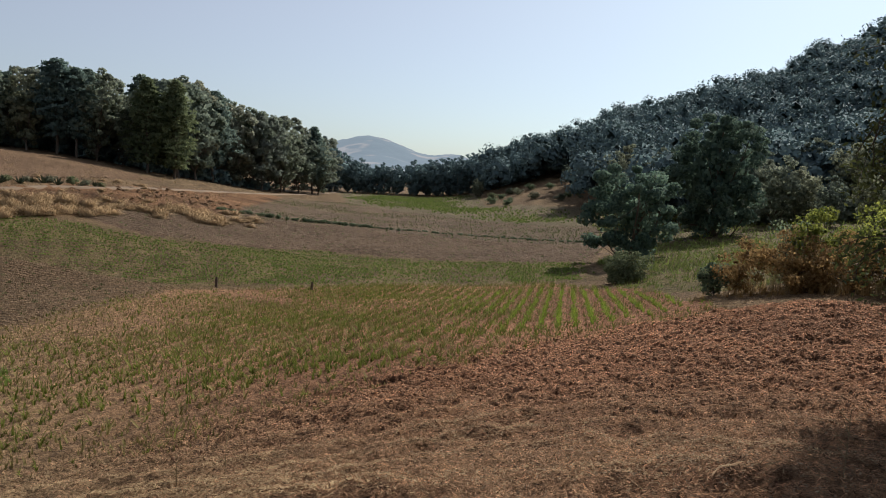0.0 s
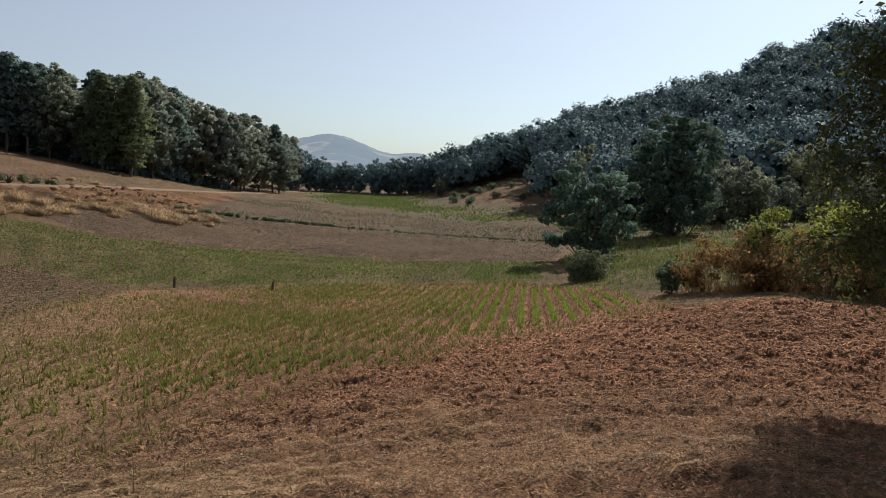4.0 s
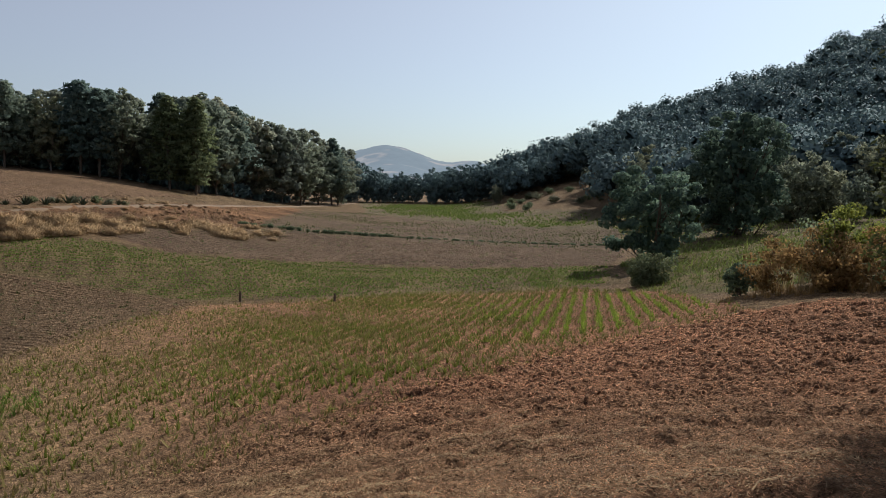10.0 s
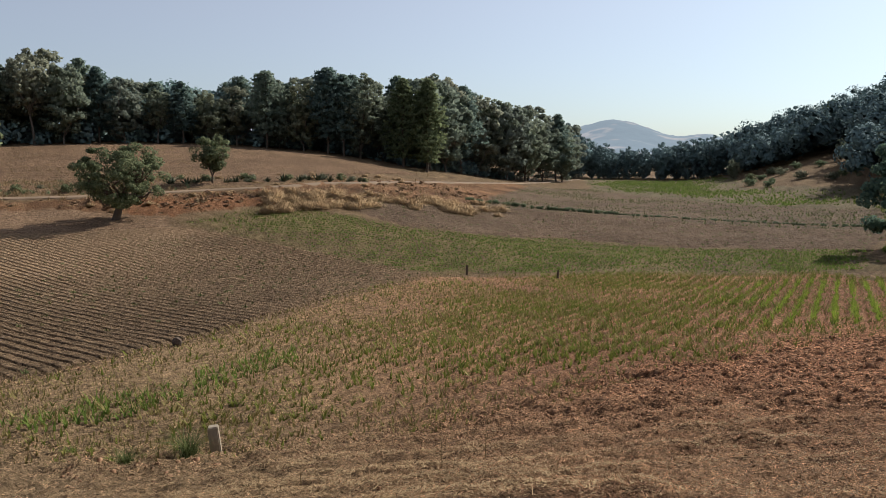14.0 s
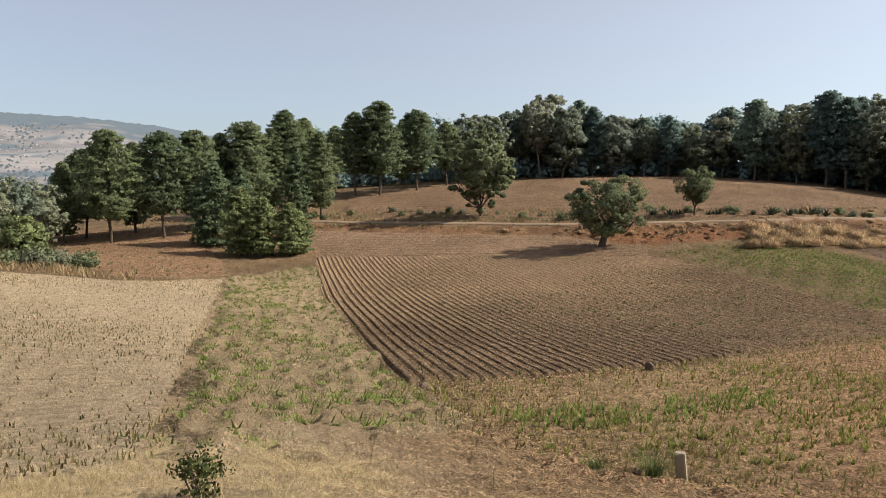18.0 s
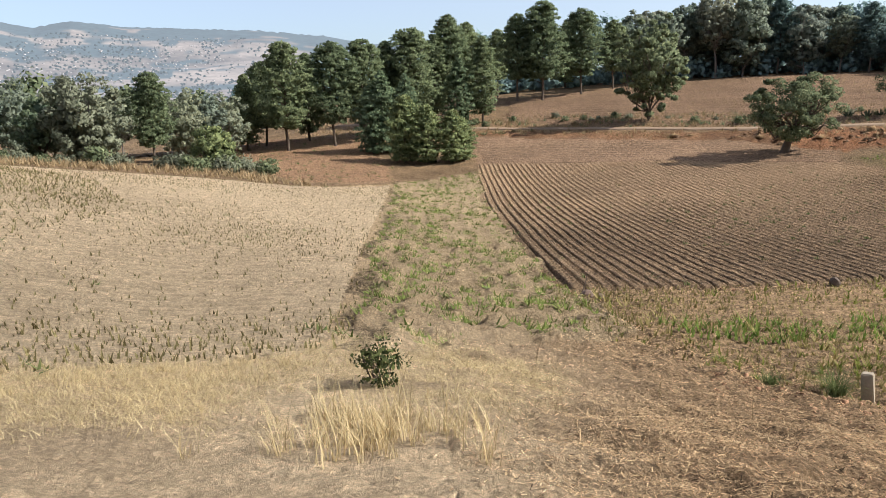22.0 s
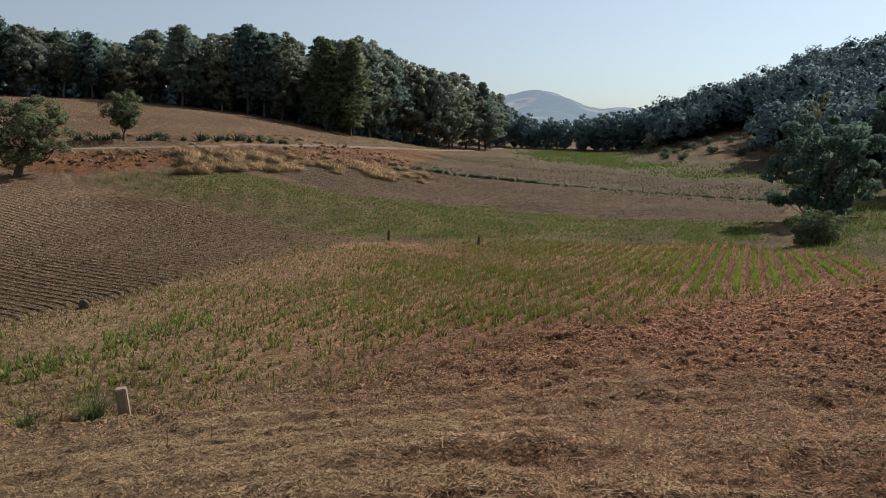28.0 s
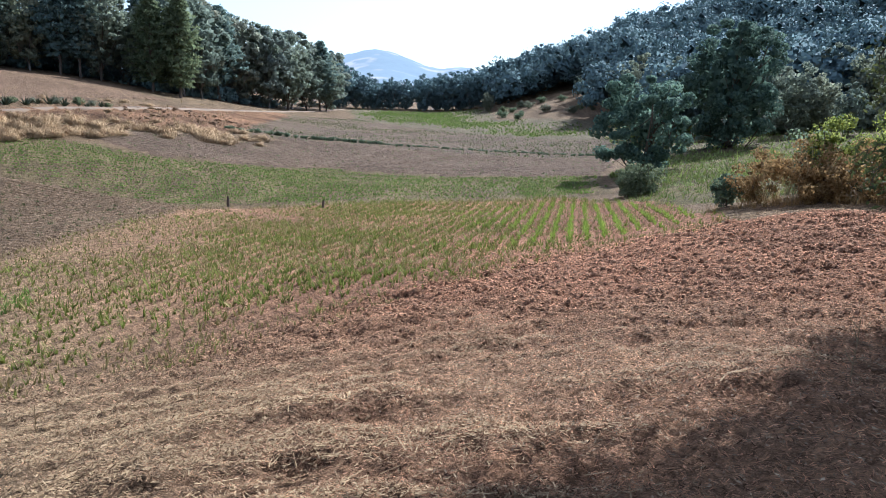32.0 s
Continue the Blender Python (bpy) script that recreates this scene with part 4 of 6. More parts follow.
# single trees
stand("slender_oak", oak_meshes(51, 12.8, 4.6, 24000, 0.25, 0.03, OLIVE_LEAF, BARK, 0.02, 170, 0.014, 0.3, singly=True, limb_count=10, round_top=-0.2, puff=0.8, deep=1.4), *polar(-52.7, 90), "slender grey-green oak beside the dirt track", "oak")
stand("gnarled_oak", oak_meshes(57, 6.9, 4.2, 20000, 0.17, 0.14, OLIVE_LEAF, BARK, 0.2, 96, 0.042, 0.35, 0.3, singly=True, limb_count=12, puff=0.78, deep=1.3, round_top=0.4), *polar(-43.4, 67.5), "gnarled spreading oak with a leaning trunk above the furrows", "oak", turn=20)
stand("small_oak", oak_meshes(53, 5.6, 2.1, 6000, 0.18, 0.16, OLIVE_LEAF, BARK, 0.05, 50, 0.02, singly=True), *polar(-36.6, 86), "small upright oak on the field's bank", "oak")
stand("valley_oak", oak_meshes(54, 9.1, 4.1, 18000, 0.23, 0.0, VALLEY_LEAF, BARK, -0.05, 70, 0.025, 0.4, singly=True, puff=0.85, deep=1.6, round_top=-0.4), *polar(14.6, 62), "dark leafy oak with light on its upper edge beside the field", "oak", turn=70, sink=0.8)
stand("great_oak", oak_meshes(55, 14.4, 5.6, 24000, 0.3, 0.0, VALLEY_LEAF, BARK, 0.0, 130, 0.02, singly=True, round_top=-0.4), *polar(20.1, 84), "great dark oak with a dense broad crown", "oak", turn=10, sink=0.9)
for az, r, el, k in ((24.3, 96, 2.8, 0), (26.2, 98, 2.0, 0), (28.0, 92, 1.4, 1), (30.5, 80, 2.2, 3), (33, 74, 3, 2), (23.2, 108, 3.2, 1), (9.4, 196, 1.2, 1), (2.6, 205, -0.2, 2), (29.2, 110, 4.2, 2), (26.8, 118, 4.0, 3), (36, 66, 3, 1), (16.4, 120, 3.0, 3), (12.6, 150, 2.6, 2), (14.4, 140, 3.2, 3)):
    raise_tree("hillside_tree", WOOD_OAKS[2 + k % 2], 14.3, az, r, el, "oak at the foot of the wooded hill", "oak", "trees at the hill's foot")
# the trees that stand beside the camera and shade the ground
near_meshes = oak_meshes(61, 9.0, 5.3, 34000, 0.12, 0.2, SHADE_LEAF, BARK, -0.05, 190, 0.022, 0.1, singly=True, core=0.5)
stand("shade_oak", near_meshes, 12.95, 9.7, "oak with drooping leafy branches that shades the straw", "oak", turn=200)
stand("shade_oak", near_meshes, 10.2, 6.5, "oak with drooping leafy branches that shades the straw", "oak", turn=80)
stand("shade_oak", near_meshes, 17.6, 14.4, "oak with drooping leafy branches that shades the straw", "oak", turn=140)
stand("shade_oak", near_meshes, 15.4, 11.5, "oak with drooping leafy branches that shades the straw", "oak", turn=300)


def drooping_limb(x, y, z, toward, length, seed):
    """A leafy branch that hangs out over the ground, with leaves along its twigs."""
    rng = np.random.default_rng(seed)
    main = bent(rng, (0, 0, 0), toward, length, 8, 0.1, -0.05)
    wood, spots = [], []
    for k in range(17):
        s = main[rng.integers(2, 9)] + rng.normal(size=3) * 0.05
        twig = bent(rng, s, rng.normal(size=3) * (1, 1, 0.5) + (0, 0, -0.35), rng.uniform(0.5, 1.1), 5, 0.18, -0.12)
        wood.append(tube(twig, np.linspace(0.01, 0.003, 6), 4))
        for q in twig[1:]:
            spots.append(q + rng.normal(size=(14, 3)) * 0.11)
    c = np.concatenate(spots)
    v, f = leaves(rng, c, 0.085, 2.4, 0.85)
    ob = thing("overhanging_branch", "hanging leafy oak branch lit at its tips", "branch", "overhanging branches", Matrix.Translation((x, y, z)))
    limb = part("limb", mesh_of("limb", *tube(main, np.linspace(0.045, 0.008, 9), 6), BARK, None, True), ob)
    for w in wood:
        part("twig", mesh_of("twig", *w, BARK, None, True), limb)
    part("foliage", mesh_of("foliage", v, f, SHADE_LEAF), ob)


def bough(start, end, wide, count, seed):
    """A long leafy bough high over the straw."""
    rng = np.random.default_rng(seed)
    a, b = np.array(start, float), np.array(end, float)
    u = np.linspace(0, 1, 9)[:, None]
    main = a + (b - a) * u + (0, 0, 0.6) * np.sin(np.pi * u) + rng.normal(size=(9, 3)) * 0.05
    ob = thing("overhanging_bough", "long leafy oak bough reaching high over the straw", "branch", "overhanging branches", Matrix.Translation(main[0]))
    main = main - main[0]
    limb = part("limb", mesh_of("limb", *tube(main, np.linspace(0.1, 0.02, 9), 7), BARK, None, True), ob)
    tips = []
    for k in range(34):
        s = main[4 + k % 5]
        tip = s + rng.normal(size=3) * wide * (0.62, 0.62, 0.3)
        part("twig", mesh_of("twig", *tube(np.array([s, s * 0.5 + tip * 0.5 + (0, 0, 0.1), tip]), (0.02, 0.012, 0.004), 4), BARK, None, True), limb)
        tips.append(tip)
    c = np.array(tips)[rng.integers(0, 34, count)] + rng.normal(size=(count, 3)) * 0.36
    part("foliage", mesh_of("foliage", *leaves(rng, c, 0.14, 1.8, 0.5), SHADE_LEAF), ob)


def wood_mass(name, label, bearings, reach, count, spread, leaf_size, crown, seed, skip, leaf=HAZED_HILL_LEAF, up=1.0):
    """A far wood: many rounded crowns of leaf sprays, one mass."""
    rng = np.random.default_rng(seed)
    spots, ways, hearts, lumps, inner, bulge = [], [], [], [], [], []
    turns = (np.arange(count) * 0.618034) % 1.0
    for k in range(count):
        az, r = bearings[0] + (bearings[1] - bearings[0]) * turns[k], reach[0] + (reach[1] - reach[0]) * (k + rng.uniform()) / count
        if skip(az, r) or (az > 36 and k % 3):
            continue
        x, y = polar(az, r)
        z, s = float(hills(x, y)), rng.uniform(*crown)
        high = s * rng.uniform(0.8, 1.2)
        middle = np.array([x, y, z + high * up])
        # billows over the upper part of the crown
        n = 14 if az < 36 else 5
        h = 1 - (np.arange(n) + 0.5) / n * 1.6
        a = np.arange(n) * 2.4 + k
        d = np.stack([np.sqrt(np.clip(1 - h * h, 0, 1)) * np.cos(a), np.sqrt(np.clip(1 - h * h, 0, 1)) * np.sin(a), h], 1)
        c = middle + d * np.array([s, s, high]) * rng.uniform(0.66, 0.86, (n, 1))
        big = s * rng.uniform(0.34, 0.5, n)
        m = (spread if r > 175 else int(spread * 1.5)) if az < 36 else spread // 3
        o = rng.normal(size=(n, m, 3))
        o[..., 2] = np.abs(o[..., 2]) - 0.25
        o /= np.linalg.norm(o, axis=2, keepdims=True)
        spots.append((c[:, None] + o * big[:, None, None] * rng.uniform(0.55, 0.97, (n, m, 1))).reshape(-1, 3))
        ways.append((o + 0.5 * d[:, None]).reshape(-1, 3))
        q = rng.normal(size=(34, 3))
        hearts.append(middle + q * (rng.uniform(0.5, 0.8, 34) / np.linalg.norm(q, axis=1))[:, None] * np.array([s, s, high]))
        inner.append(q)
        lumps.append(cores(rng, np.concatenate([c, middle[None]]), np.r_[big * 0.42, s * 0.48], 0.9))
        bulge.append(lumps[-1][0] - middle)
    spots, ways, hearts = np.concatenate(spots), np.concatenate(ways), np.concatenate(hearts)
    facing = np.concatenate([np.repeat(w, 4, axis=0) for w in (ways + (0, 0, 0.25) + 0.18 * rng.normal(size=ways.shape), np.concatenate(inner))] + bulge)
    v, f = joined([leaves(rng, spots, leaf_size, 1.4, 0.2, 0.5, ways, 0.6), leaves(rng, hearts, leaf_size * 1.5, 1.3, 0.2, 0.4, np.concatenate(inner), 0.6)] + lumps)
    tagged(new(name, mesh_of(name, v, f, leaf, facing=facing)), label, "wood", kind="stuff")


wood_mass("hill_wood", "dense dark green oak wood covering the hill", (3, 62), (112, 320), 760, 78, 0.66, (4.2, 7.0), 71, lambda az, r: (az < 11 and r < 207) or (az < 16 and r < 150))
wood_mass("inner_wood", "dark inner wood behind the edge trees", (-84, -8), (148, 200), 340, 16, 0.8, (3.4, 4.8), 72, lambda az, r: r < np.interp(az, [-84, -66, -55, -22, -14, -8], [105, 138, 147, 152, 180, 212]), HAZED_WOOD_LEAF, 1.35)
wood_mass("understory", "dark undergrowth between the trunks of the wood", (-84, -8), (132, 178), 420, 9, 0.7, (1.6, 2.6), 74, lambda az, r: r < np.interp(az, [-84, -66, -55, -37, -22, -14, -8], [100, 132, 138, 147, 146, 176, 208]) or r > np.interp(az, [-84, -66, -55, -22, -14, -8], [118, 150, 158, 168, 196, 226]), HAZED_WOOD_LEAF, 0.45)
wood_mass("foot_wood", "low undergrowth along the foot of the wooded hill", (19, 40), (98, 128), 60, 26, 0.5, (1.6, 2.8), 75, lambda az, r: False, HAZED_OAK_LEAF, 0.5)
wood_mass("field_wood", "dark trees massed behind the stubble field", (-118, -83), (68, 104), 150, 26, 0.5, (2.4, 3.6), 73, lambda az, r: r < np.interp(az, [-118, -100, -90, -83], [66, 80, 90, 96]), OLIVE_LEAF, 1.3)

# ------------------------------------------------------------------ crops, grass and straw
def scatter(rng, poly, way, gap, step, keep, stray=0.12):
    """Plants in rows over a field of the plan, with gaps."""
    p = np.asarray(poly, float)
    c, half = p.mean(0), np.abs(p - p.mean(0)).max() * 1.5
    s, u = np.meshgrid(np.arange(-half, half, gap), np.arange(-half, half, step), indexing="ij")
    s = s + rng.normal(size=s.shape) * stray * gap
    u = u + rng.uniform(-0.4, 0.4, u.shape) * step
    x, y = c[0] + way[0] * u - way[1] * s, c[1] + way[1] * u + way[0] * s
    x, y = x.ravel(), y.ravel()
    k = within(poly, x, y)
    x, y = x[k], y[k]
    k = rng.uniform(size=len(x)) < keep(x, y)
    return x[k], y[k]


def crop(name, label, material, rng, template, x, y, low, high, category="crop", lift=-0.015):
    if not len(x):
        return
    v, f = planted(*template, np.stack([x, y, ground_z(x, y) + lift], 1), rng.uniform(0, 6.28, len(x)), rng.uniform(low, high, len(x)))
    tagged(new(name, mesh_of(name, v, f, material)), label, category, kind="stuff")


rng = np.random.default_rng(81)
MAIZE, SPRIG, STUB = blades(rng, 6, 0.42, 0.9, 0.055, 0.04, 2), blades(rng, 5, 0.3, 0.9, 0.12, 0.06, 1), blades(rng, 3, 0.2, 0.5, 0.045, 0.04, 1)
FAR_MAIZE = blades(rng, 4, 0.44, 0.75, 0.065, 0.04, 1)
WEED = blades(rng, 9, 0.2, 1.25, 0.05, 0.14, 1)
NEAR_EDGE = [(9, 23), (3.2, 20.9), (0.2, 15.7), (-2.1, 12.2), (-4.3, 10.3), (-6.1, 8.8), (-11, 7.6)]
BRIGHT = [(1.5, 22), (9.5, 24), (10.5, 38), (6, 44), (-2, 40)]
lush = lambda x, y: (0.25 + 0.75 * smooth(0.3, 2.6, beside(NEAR_EDGE, x, y))) * np.clip(0.58 + 0.55 * clouds(x, y, 5.0, 21) + 0.25 * clouds(x, y, 1.5, 68) - 0.25 * (np.hypot(x + 3, y - 12) < 5), 0.1, 1) * (1 - 0.6 * smooth(-7, -12, x)) * (1 - 0.55 * smooth(-12.6, -14.4, x))
x, y = scatter(rng, CORN, ROWS_CORN, 0.6, 0.042, lush, 0.2)
inward = lambda x, y: x - 1.5 + 0.194 * (y - 22) + 1.2 * clouds(x, y, 4.0, 61)
k = ~within(BRIGHT, x, y) | (rng.uniform(size=len(x)) > 0.85 * smooth(1.0, 5.5, inward(x, y)) * smooth(44, 36, y))
x, y = x[k], y[k]
pick = rng.uniform(size=len(x)) < np.clip(0.54 + 0.5 * clouds(x, y, 4.0, 22) + 0.012 * (y - 18) - 0.22 * smooth(-6, -12, x), 0.2, 0.95)
far = np.hypot(x, y) > 19
crop("maize_plants", "rows of young yellow-green maize plants in brown soil", CORN_LEAF, rng, MAIZE, x[pick & ~far], y[pick & ~far], 0.3, 0.68, lift=0.1)
crop("maize_plants", "close rows of yellow-green maize lower on the slope", CORN_LEAF, rng, FAR_MAIZE, x[pick & far], y[pick & far], 0.33, 0.75, lift=0.1)
crop("withered_maize", "half-withered yellow maize seedlings among the rows", DRY_CROP, rng, FAR_MAIZE, x[~pick], y[~pick], 0.3, 0.65, lift=0.1)
x, y = scatter(rng, CORN, ROWS_CORN, 0.35, 0.1, lambda x, y: np.clip(0.55 + 0.45 * clouds(x, y, 3.0, 41), 0.15, 1), 0.5)
crop("maize_stubble", "dry yellow leaf remains scattered between the maize rows", DRY_CROP, rng, STUB, x, y, 0.4, 0.9, lift=0.08)
x, y = scatter(rng, [(9, 22), (3.2, 20), (0.2, 14.7), (-2.1, 11.2), (-4.3, 9.3), (-6.1, 7.9), (-11, 6.6), (-16, 9), (-14.5, 10.5), (-11, 8.6), (-6.1, 9.8), (-2.1, 13.2), (0.2, 17), (3.2, 22), (9, 24)], ROWS_CORN, 0.22, 0.07, lambda x, y: np.clip(0.5 + 0.6 * clouds(x, y, 1.4, 64), 0.1, 1), 0.5)
crop("edge_stubble", "dry broken maize leaves along the edge of the rows", DRY_CROP, rng, STUB, x, y, 0.3, 0.8, lift=0.0)
k = rng.uniform(size=len(x)) < 0.1
crop("edge_maize", "few stunted maize plants along the edge of the rows", CORN_LEAF, rng, MAIZE, x[k], y[k], 0.25, 0.5, lift=0.0)
x, y = scatter(rng, [(-9.2, 8.6), (-11.4, 8.6), (-11.6, 17.5), (-9.4, 17.5)], ROWS_CORN, 0.5, 0.14, lambda x, y: np.clip(0.15 + 0.85 * (clouds(x, y, 2.2, 23) > 0), 0, 1) * (np.abs(x + 10.4) < 0.75))
crop("lush_maize_rows", "dark green thriving maize in two short rows", GREEN_CROP, rng, MAIZE, x, y, 0.5, 0.8, lift=0.1)
x, y = scatter(rng, BRIGHT, ROWS_CORN, 0.6, 0.085, lambda x, y: np.clip(0.68 + 0.5 * clouds(x, y, 3.0, 24), 0, 1) * smooth(0.5, 4.5, inward(x, y)) * smooth(0.2, 1.5, beside(BRIGHT + BRIGHT[:1], x, y)), 0.08)
crop("green_maize_rows", "bright green maize rows near the thicket", BRIGHT_CROP, rng, MAIZE, x, y, 0.35, 0.68, lift=0.1)
x, y = scatter(rng, GREEN, (0.98, 0.1), 0.8, 0.085, lambda x, y: np.clip(0.85 + 0.4 * clouds(x, y, 7.0, 25) - 0.35 * smooth(-12, -28, x), 0.1, 1) * smooth(0, 2.5, beside(GREEN + GREEN[:1], x, y) + clouds(x, y, 2.5, 66)), 0.1)
crop("green_crop", "low green seedlings in close rows on the valley floor", GREEN_CROP, rng, SPRIG, x, y, 0.35, 0.7)
x, y = scatter(rng, FAR_GREEN, (0.97, 0.2), 1.0, 0.45, lambda x, y: np.clip(0.7 + 0.5 * clouds(x, y, 12.0, 26), 0.1, 1) * smooth(0, 16, beside(FAR_GREEN + FAR_GREEN[:1], x, y) + 5 * clouds(x, y, 6.0, 65)))
crop("far_green_crop", "green crop covering the far end of the valley", GREEN_CROP, rng, SPRIG, x, y, 1.0, 1.8)
x, y = scatter(rng, MIDDLE, (0.97, 0.2), 0.9, 0.5, lambda x, y: np.clip(0.32 + 0.4 * clouds(x, y, 10.0, 27), 0.05, 1))
crop("sparse_crop", "sparse dull green seedlings on grey-brown soil", WEED_LEAF, rng, SPRIG, x, y, 0.5, 0.95)
x, y = scatter(rng, DARK, (0.98, 0.16), 0.9, 0.9, lambda x, y: 0.35 + 0 * x)
crop("dark_field_weeds", "few small weeds on the dark ploughed band", WEED_LEAF, rng, WEED, x, y, 0.6, 1.1, lift=0.08)
x, y = scatter(rng, STRIP, (0.926, -0.378), 0.42, 0.09, lambda x, y: np.clip(0.28 + 1.5 * clouds(x, y, 0.45, 28) + 0.5 * clouds(x, y, 3.0, 63), 0.04, 1) * (0.35 + 0.65 * smooth(9, 14, np.hypot(x, y))), 0.4)
crop("strip_weeds", "olive-green low weeds in patches on a narrow field strip", STRIP_WEED, rng, WEED, x, y, 0.35, 0.9)
x, y = scatter(rng, STRIPED, ROWS_STRIPED, 0.72, 1.1, lambda x, y: np.clip(0.06 + 0.75 * smooth(18, 8, np.hypot(x + 23, y - 37)), 0, 1))
crop("furrow_seedlings", "scattered dark green seedlings on the furrows", WEED_LEAF, rng, WEED, x, y, 0.5, 1.0, lift=0.1)
x, y = scatter(rng, PALE, (0.15, 0.99), 0.5, 0.06, lambda x, y: np.clip(0.24 + 0.3 * clouds(x, y, 6.0, 29) + 0.5 * smooth(15, 11, np.hypot(x, y)) + 0.45 * smooth(-4, -14, y) * smooth(15, 22, -x), 0.12, 1), 0.15)
crop("pale_stubble", "withered maize stubble rows on the pale field", STUBBLE, rng, STUB, x, y, 0.35, 0.8, lift=0.075)
x2, y2 = scatter(rng, [(-20, -4), (-24, -14), (-40, -26), (-46, -14), (-40, -3), (-30, -1)], (0.15, 0.99), 0.6, 0.16, lambda x, y: np.clip(0.6 + 0.5 * clouds(x, y, 7.0, 38), 0, 1))
crop("late_maize", "olive-yellow maize rows on the far side of the stubble", STUBBLE, rng, FAR_MAIZE, x2, y2, 0.4, 0.7, lift=0.07)
crop("pale_field_weeds", "small green weeds between the stubble rows", WEED_LEAF, rng, WEED, x[::90] + 0.2, y[::90], 0.5, 0.8, lift=0.07)
x, y = scatter(rng, VERGE, (0.5, 0.86), 0.6, 0.5, lambda x, y: np.clip(0.6 + 0.5 * clouds(x, y, 4.0, 30), 0, 1))
x2, y2 = scatter(rng, FOOT, (0.5, 0.86), 1.2, 1.0, lambda x, y: np.clip(0.6 + 0.5 * clouds(x, y, 6.0, 39), 0, 1))
crop("foot_weeds", "rough weeds and grass at the foot of the wooded hill", STRIP_WEED, rng, WEED, x2, y2, 1.5, 3.2)
crop("verge_weeds", "mixed olive weeds and grass beyond the thicket", STRIP_WEED, rng, WEED, x, y, 0.8, 1.8)
x, y = scatter(rng, SMALL, (0.8, 0.6), 1.1, 1.2, lambda x, y: 0.35 + 0 * x)
crop("small_field_weeds", "dark weeds on the little furrowed field", WEED_LEAF, rng, WEED, x, y, 0.8, 1.6, lift=0.08)


def straw_cover():
    """Loose stalks lying on the trodden ground."""
    rng = np.random.default_rng(91)
    n = 380000
    az, r = np.radians(rng.uniform(-112, 36, n)), 2.6 + 10.5 * rng.uniform(size=n) ** 0.75
    x, y = r * np.sin(az), r * np.cos(az)
    k = 0.5 * clouds(x, y, 1.3, 31) + 0.4 * clouds(x, y, 4.0, 32) + rng.normal(size=n) * 0.4 + 0.45 * np.cos(2 * np.pi * (r + 0.6 * clouds(x, y, 3.5, 8)) / 1.15) * smooth(-60, -30, np.degrees(az)) > 0.12 + 0.6 * smooth(6, 12, r) + 0.6 * smooth(-10, 25, np.degrees(az)) + 1.2 * smooth(-50, -75, np.degrees(az))
    x, y, r = x[k], y[k], r[k]
    n = len(x)
    a, l, w = rng.uniform(0, np.pi, n), rng.uniform(0.022, 0.065, n) * (1 + 2.4 * (rng.uniform(size=n) < 0.05)), rng.uniform(0.002, 0.0048, n)
    z = ground_z(x, y) + rng.uniform(0.004, 0.03, n)
    dx, dy = np.cos(a) * l / 2, np.sin(a) * l / 2
    z0, z1 = np.maximum(z, ground_z(x - dx, y - dy) + 0.008), np.maximum(z, ground_z(x + dx, y + dy) + 0.008)
    ox, oy = -np.sin(a) * w, np.cos(a) * w
    v = np.stack([np.stack([x - dx - ox, y - dy - oy, z0], 1), np.stack([x + dx - ox, y + dy - oy, z1], 1), np.stack([x + dx + ox * 0.4, y + dy + oy * 0.4, z1 + 0.2 * w], 1), np.stack([x - dx + ox, y - dy + oy, z0 + 0.2 * w], 1)], 1)
    tagged(new("straw_litter", mesh_of("straw_litter", v.reshape(-1, 3), np.arange(4 * n).reshape(-1, 4), STRAW)), "dry broken straw strewn over the trodden soil", "straw", kind="stuff")


def leaf_litter():
    rng = np.random.default_rng(92)
    n = 46000
    x, y = rng.normal(4.5, 4.0, n), rng.normal(5.5, 3.6, n)
    r, az = np.hypot(x, y), np.degrees(np.arctan2(x, y))
    k = (r > 2.6) & (az > -8) & (az < 42) & (rng.uniform(size=n) < smooth(-10, 16, az))
    x, y = x[k], y[k]
    z = ground_z(x, y) + rng.uniform(0.005, 0.03, len(x))
    v, f = leaves(rng, np.stack([x, y, z], 1), 0.036, 2.6, 0.0)
    v = v.reshape(-1, 4, 3)
    v[:, :, 2] = z[:, None] + (v[:, :, 2] - z[:, None]) * 0.45
    tagged(new("leaf_litter", mesh_of("leaf_litter", v.reshape(-1, 3), f, LITTER)), "curled brown fallen oak leaves under the tree", "leaves", kind="stuff")


def dry_grass(name, label, x, y, height, count, material=DRY_GRASS, low=0.6, high=1.2, width=0.012, seed=1):
    rng = np.random.default_rng(seed)
    t = blades(rng, count, height, 0.7, width, 0.12, 3 if width < 0.03 else 1)
    crop(name, label, material, rng, t, x, y, low, high, "grass")


